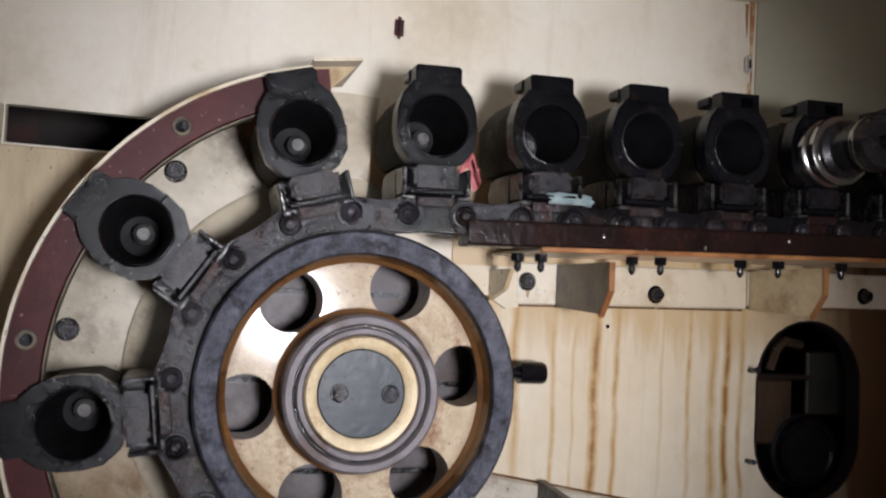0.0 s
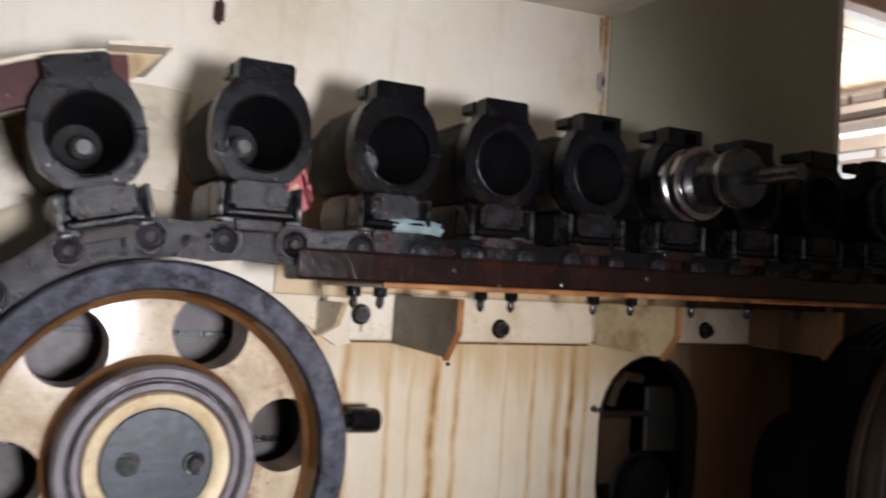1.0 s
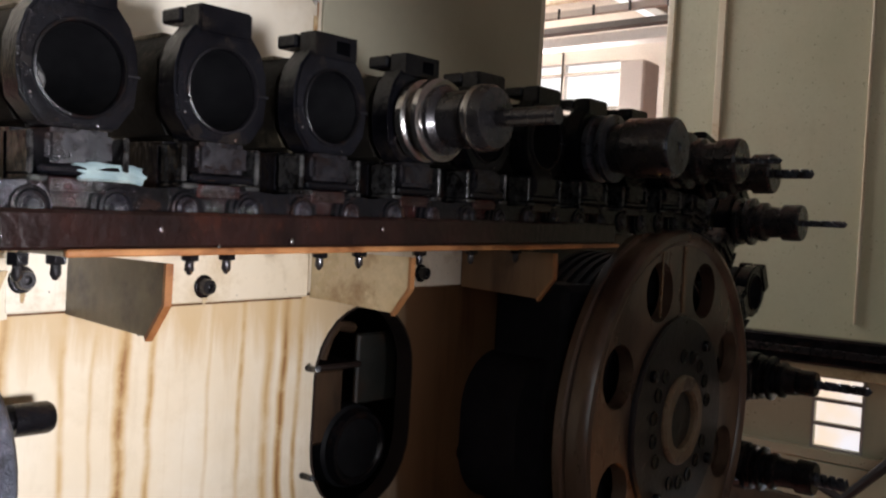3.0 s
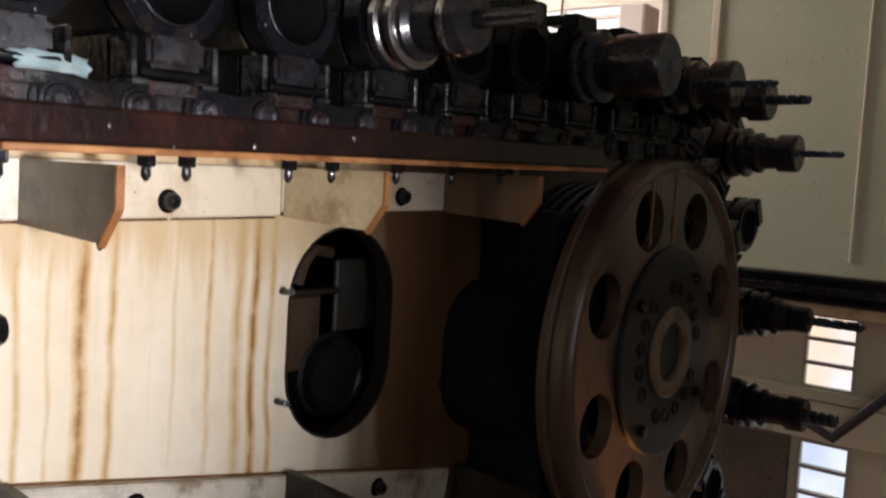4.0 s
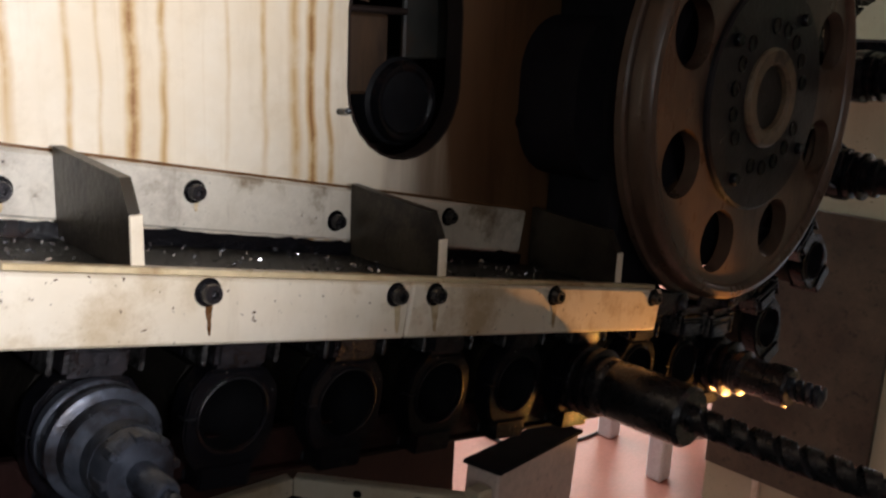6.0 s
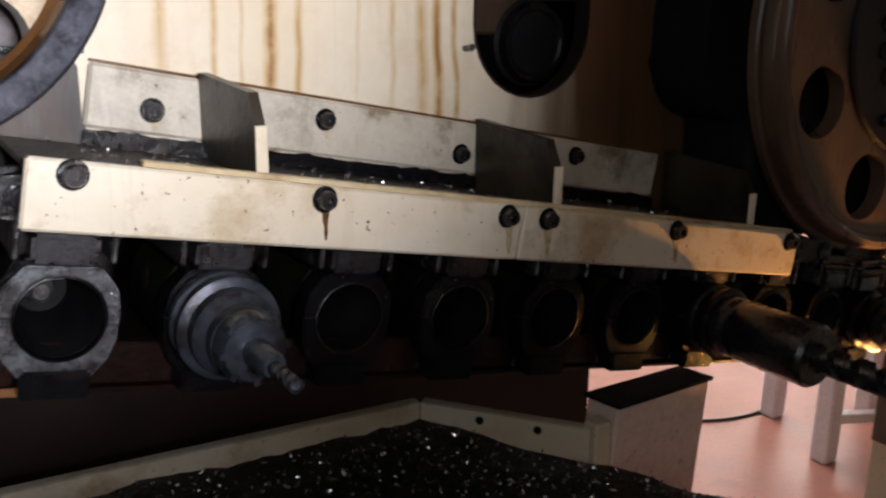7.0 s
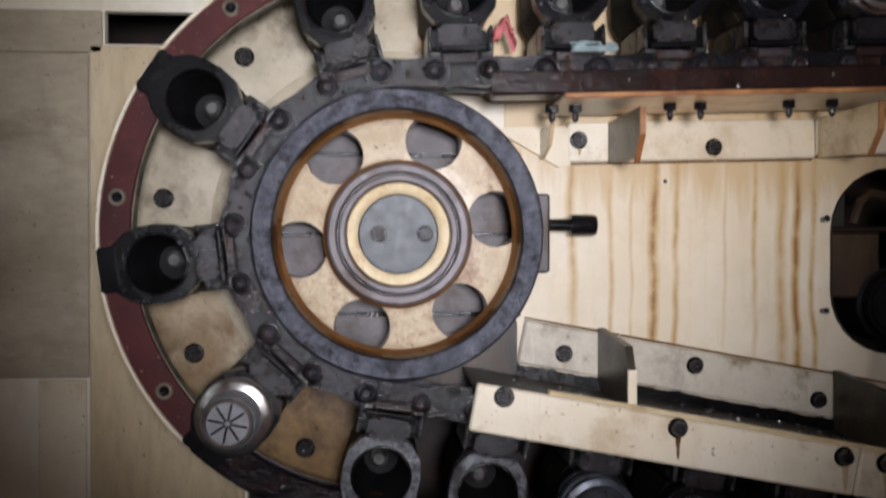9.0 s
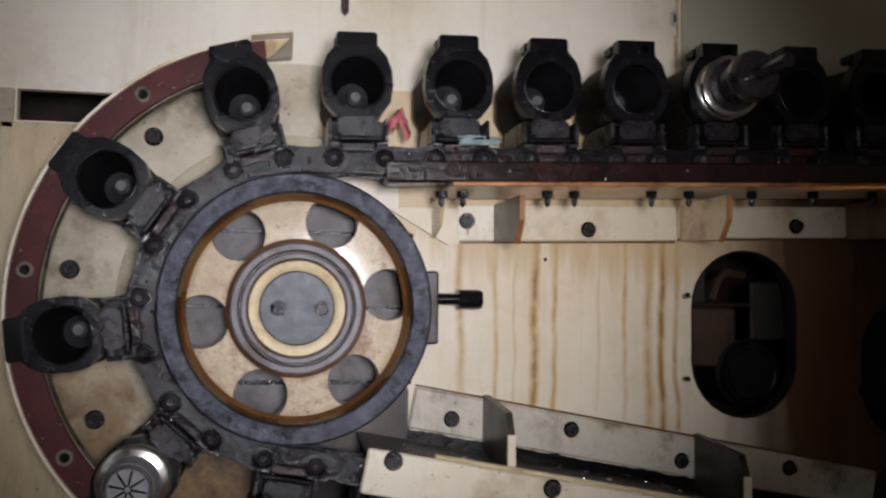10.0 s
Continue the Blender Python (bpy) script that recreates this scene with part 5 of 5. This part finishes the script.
cover = thing("cover_box", "speckled cream sheet box with an oily black top", "box")
part("body", box(0, 0.225, 0, 0.05, -0.45, -0.004, 0.003), BOXPAINT, cover)
part("top_sheet", box(-0.004, 0.229, -0.004, 0.054, -0.0035, 0.002, 0.001), DRUM, cover, "black oily top")
part("edge_strip", box(0.2255, 0.2295, -0.004, 0.0, -0.45, -0.2, 0.0005), BRACKET, cover)
cover.matrix_basis = pose(1.022, 0.965, 0.861, 0, 6, 11)

# ---- guard wall with louvred slots at the far side ----
XW = 2.35
slots = [(0.838, 0.942, 1.270, 1.319), (0.838, 0.942, 1.213, 1.262), (0.838, 0.942, 1.156, 1.205)]
slots += [(0.833, 0.936, 0.966 - 0.0625 * i, 1.020 - 0.0625 * i) for i in range(7)]
guard = thing("guard_wall", "olive-cream sheet guard with a column of daylit slots", "guard", kind="structure")


def wall_x(x0, x1, outer, holes_):
    b_ = slab(outer, holes_, x0, x1)
    for v in b_.verts:
        v.co = Vector((v.co.y, v.co.x, v.co.z))
    return b_


part("sheet", wall_x(XW, XW + 0.02, [(-1.2, 0.0), (1.375, 0.0), (1.375, 2.9), (-1.2, 2.9)], [[(a, c), (b, c), (b, d), (a, d)] for a, b, c, d in slots]), GUARD, guard)
for i, (a, b, c, d) in enumerate(slots):
    fr = wall_x(XW - 0.006, XW - 0.0005, [(a - 0.006, c - 0.006), (b + 0.006, c - 0.006), (b + 0.006, d + 0.004), (a - 0.006, d + 0.004)], [[(a, c), (b, c), (b, d), (a, d)]])
    fr_ = part("slot_frame", fr, STEEL, guard)
    part("pane", box(XW + 0.012, XW + 0.016, a, b, c, d), WARMGLASS if i < 3 else DAYLIGHT, fr_, "frosted pane with daylight behind")
for y0, y1, z0, z1, mt in ((1.215, 1.235, 0.0, 2.9, CREAM), (0.862, 0.868, 1.45, 2.9, CREAM), (1.355, 1.3745, 1.3, 2.9, CREAM)):
    part("seam_strip", box(XW - 0.012, XW - 0.0005, y0, y1, z0, z1, 0.002), mt, guard)
for y0, y1, z0, z1, mt, lb in ((0.2, 1.37, 1.125, 1.15, GUARD, "pale cross rail"), (0.2, 1.0, 1.032, 1.122, GUARD, "pale cross rail with screws"), (0.96, 1.37, 0.3, 1.03, DIRTYGUARD, "brown dirty lower sheet")):
    part("cross_rail", box(XW - 0.02, XW - 0.0008, y0, y1, z0, z1, 0.002), mt, guard, lb)
beam = thing("oily_beam", "black oily guide beam with glinting drops along the guard", "beam")
part("bar", box(2.20, 2.26, -0.6, 1.3, 1.362, 1.425, 0.006), BLACK, beam)
part("groove", box(2.194, 2.1995, -0.6, 1.3, 1.384, 1.40, 0.001), DARKTOOL, beam)
part("ledge", box(2.21, 2.35, -0.6, 1.3, 1.338, 1.3615, 0.002), OILY, beam, "brown stained ledge")
hose = thing("hose", "black rubber hose hanging along the guard", "hose")
part("line", tube([(2.28, 0.95, 1.10), (2.27, 0.85, 1.06), (2.27, 0.76, 1.16), (2.27, 0.68, 1.24), (2.27, 0.5, 1.3)], 0.012, 8), CABLE, hose)
for y, z in ((0.76, 1.10), (0.76, 1.05), (0.77, 1.40)):
    part("knob", lathe([(0, -0.012), (0.008, -0.012), (0.01, 0.0)], 12), BLACK, guard).matrix_basis = pose(XW - 0.0205, y, z, 0, 0, 90)

# header sheet above the doorway and post beside it
structure("wall_return", box(1.3625, 1.378, 1.137, 1.165, 0.8, 2.9), WALL, "cream sheet return beside the opening to the hall", "wall")

# ---- the hall beyond ----
structure("wall_hall_far", box(1.0, 7.2, 7.0, 7.2, 0.0, 4.4), GREYWALL, "white plastered far wall of the workshop hall", "wall")
structure("wall_hall_side", wall_x(7.0, 7.2, [(-6.0, 0.0), (7.0, 0.0), (7.0, 4.4), (-6.0, 4.4)], [[(3.99, 2.78), (5.6, 2.78), (5.6, 3.20), (3.99, 3.20)]]), GREYWALL, "white plastered side wall of the workshop hall", "wall")
hallwin = thing("hall_window", "wide bright strip window in the hall wall", "window", kind="structure")
part("glass", box(7.1, 7.12, 3.99, 5.6, 2.78, 3.20), HALLGLOW, hallwin)
for z in (2.78, 3.10):
    part("frame_bar", box(7.03, 7.09, 3.99, 5.6, z, z + 0.025), GREYWALL if z > 3 else STEEL, hallwin)
for y in (3.99, 4.57, 5.1, 5.57):
    part("frame_bar", box(7.03, 7.09, y, y + 0.03, 2.805, 3.20), GREYWALL, hallwin)
structure("hall_pillar", box(6.0, 6.25, 3.27, 3.475, 0.0, 2.96, 0.015), GREYWALL, "square white plastered hall pillar", "pillar")
roof = bmesh.new()
for i in range(30):
    y = 1.6 + i * 0.18
    box(1.0, 7.0, y, y + 0.012, 3.742, 3.75, bm=roof)
box(-6.0, 7.2, 1.5, 7.0, 3.75, 3.80, bm=roof)
structure("hall_roof", roof, ROOFING, "tan roof sheeting of the hall with fine ribs", "ceiling", 0)


def roof_beam(label, a, b, w, h_, mt, lip=0.03, bolts=0):
    """A steel section from a to b, w wide and h_ high, with a lower flange."""
    e = thing("roof_beam", label, "beam", group="hall roof beams")
    d = Vector(b) - Vector(a)
    turn_ = Matrix.Translation(a) @ pose(0, 0, 0, 0, 0, math.degrees(math.atan2(d.y, d.x)))
    part("web", box(0, d.length, -w / 2, w / 2, -h_ / 2, h_ / 2, 0.006), mt, e).matrix_basis = turn_
    if lip:
        part("flange", box(0, d.length, -w * 0.8, w * 0.8, -h_ / 2 - lip, -h_ / 2 - 0.001, 0.005), mt, e).matrix_basis = turn_
    for i in range(bolts):
        part("hanger", box(i * 0.30 - 0.008, i * 0.30 + 0.008, w / 2 + 0.001, w / 2 + 0.012, -h_ / 2 - 0.01, h_ / 2 + 0.012), BLACK, e).matrix_basis = turn_


roof_beam("grey steel cross beam with dark hangers under the hall roof", (6.0, 1.6, 3.35), (6.0, 7.0, 3.40), 0.05, 0.055, STEEL, 0.0, 16)
roof_beam("dark pipe-like beam under the hall roof", (6.2, 1.6, 3.28), (6.2, 7.0, 3.35), 0.10, 0.05, DARKBEAM, 0.0)
roof_beam("pale grey crane rail along the hall wall", (6.3, 1.6, 3.21), (6.3, 7.0, 3.27), 0.10, 0.075, GREYWALL, 0.012)
roof_beam("grey steel girder running to the hall wall", (3.0, 3.47, 3.50), (7.0, 3.47, 3.50), 0.11, 0.12, STEEL, 0.0)
# self-glowing strip added for the bright underside along the girder
strip = thing("strip_light", "long white strip beside the girder, made to glow", "light fitting")
part("tube", box(4.2, 6.9, 3.54, 3.64, 3.46, 3.50, 0.008), HALLGLOW, strip)
part("housing", box(4.2, 6.9, 3.53, 3.65, 3.501, 3.56, 0.006), GREYWALL, strip)
pipe = thing("wall_pipe", "thin grey pipe along the hall wall", "pipe")
part("run", tube([(6.97, 6.98, 3.42), (6.97, 4.62, 3.34), (6.97, 4.57, 3.33), (6.97, 4.56, 3.28), (6.97, 4.56, 0.0)], 0.011, 8), STEEL, pipe)
# unseen shell added to keep the sky's light out of the room
structure("wall_hall_header", box(-6.0, 7.2, 1.40, 1.5, 3.6, 4.4), GREYWALL, "unseen header wall that stops sky light over the hall roof", "wall")
structure("wall_hall_left", box(-6.2, -6.0, -6, 7, 0, 4.4), GREYWALL, "unseen white side wall closing the room", "wall")
structure("wall_hall_near", box(-6, 7.2, -6.2, -6.0, 0, 4.4), GREYWALL, "unseen white near wall closing the room", "wall")
structure("hall_roof_near", box(-6, 7.2, -6, 1.5, 4.3, 4.4), GREYWALL, "unseen pale roof closing off the sky over the aisle", "ceiling")

# white stool and cable on the floor under the guard
stool = thing("white_stool", "white plastic stool standing on the pink floor", "stool")
for x, y in ((2.66, 1.70), (2.98, 1.55), (2.80, 2.0), (3.12, 1.85)):
    part("leg", box(x - 0.03, x + 0.03, y - 0.03, y + 0.03, 0.0, 0.40, 0.006), WHITE, stool)
part("seat", box(-0.24, 0.24, -0.22, 0.22, 0.40, 0.44, 0.01), WHITE, stool).matrix_basis = pose(2.89, 1.775, 0, 0, 0, -25)
part("stretcher", box(-0.15, 0.15, -0.02, 0.02, 0.13, 0.16, 0.004), WHITE, stool).matrix_basis = pose(2.82, 1.625, 0, 0, 0, -25)
cable = thing("floor_cable", "thin black cable looped on the pink floor", "cable")
part("line", tube([(2.75 + 0.32 * math.cos(a / 6), 2.25 + 0.22 * math.sin(a / 6), 0.006) for a in range(8, 34)], 0.005, 6), CABLE, cable)
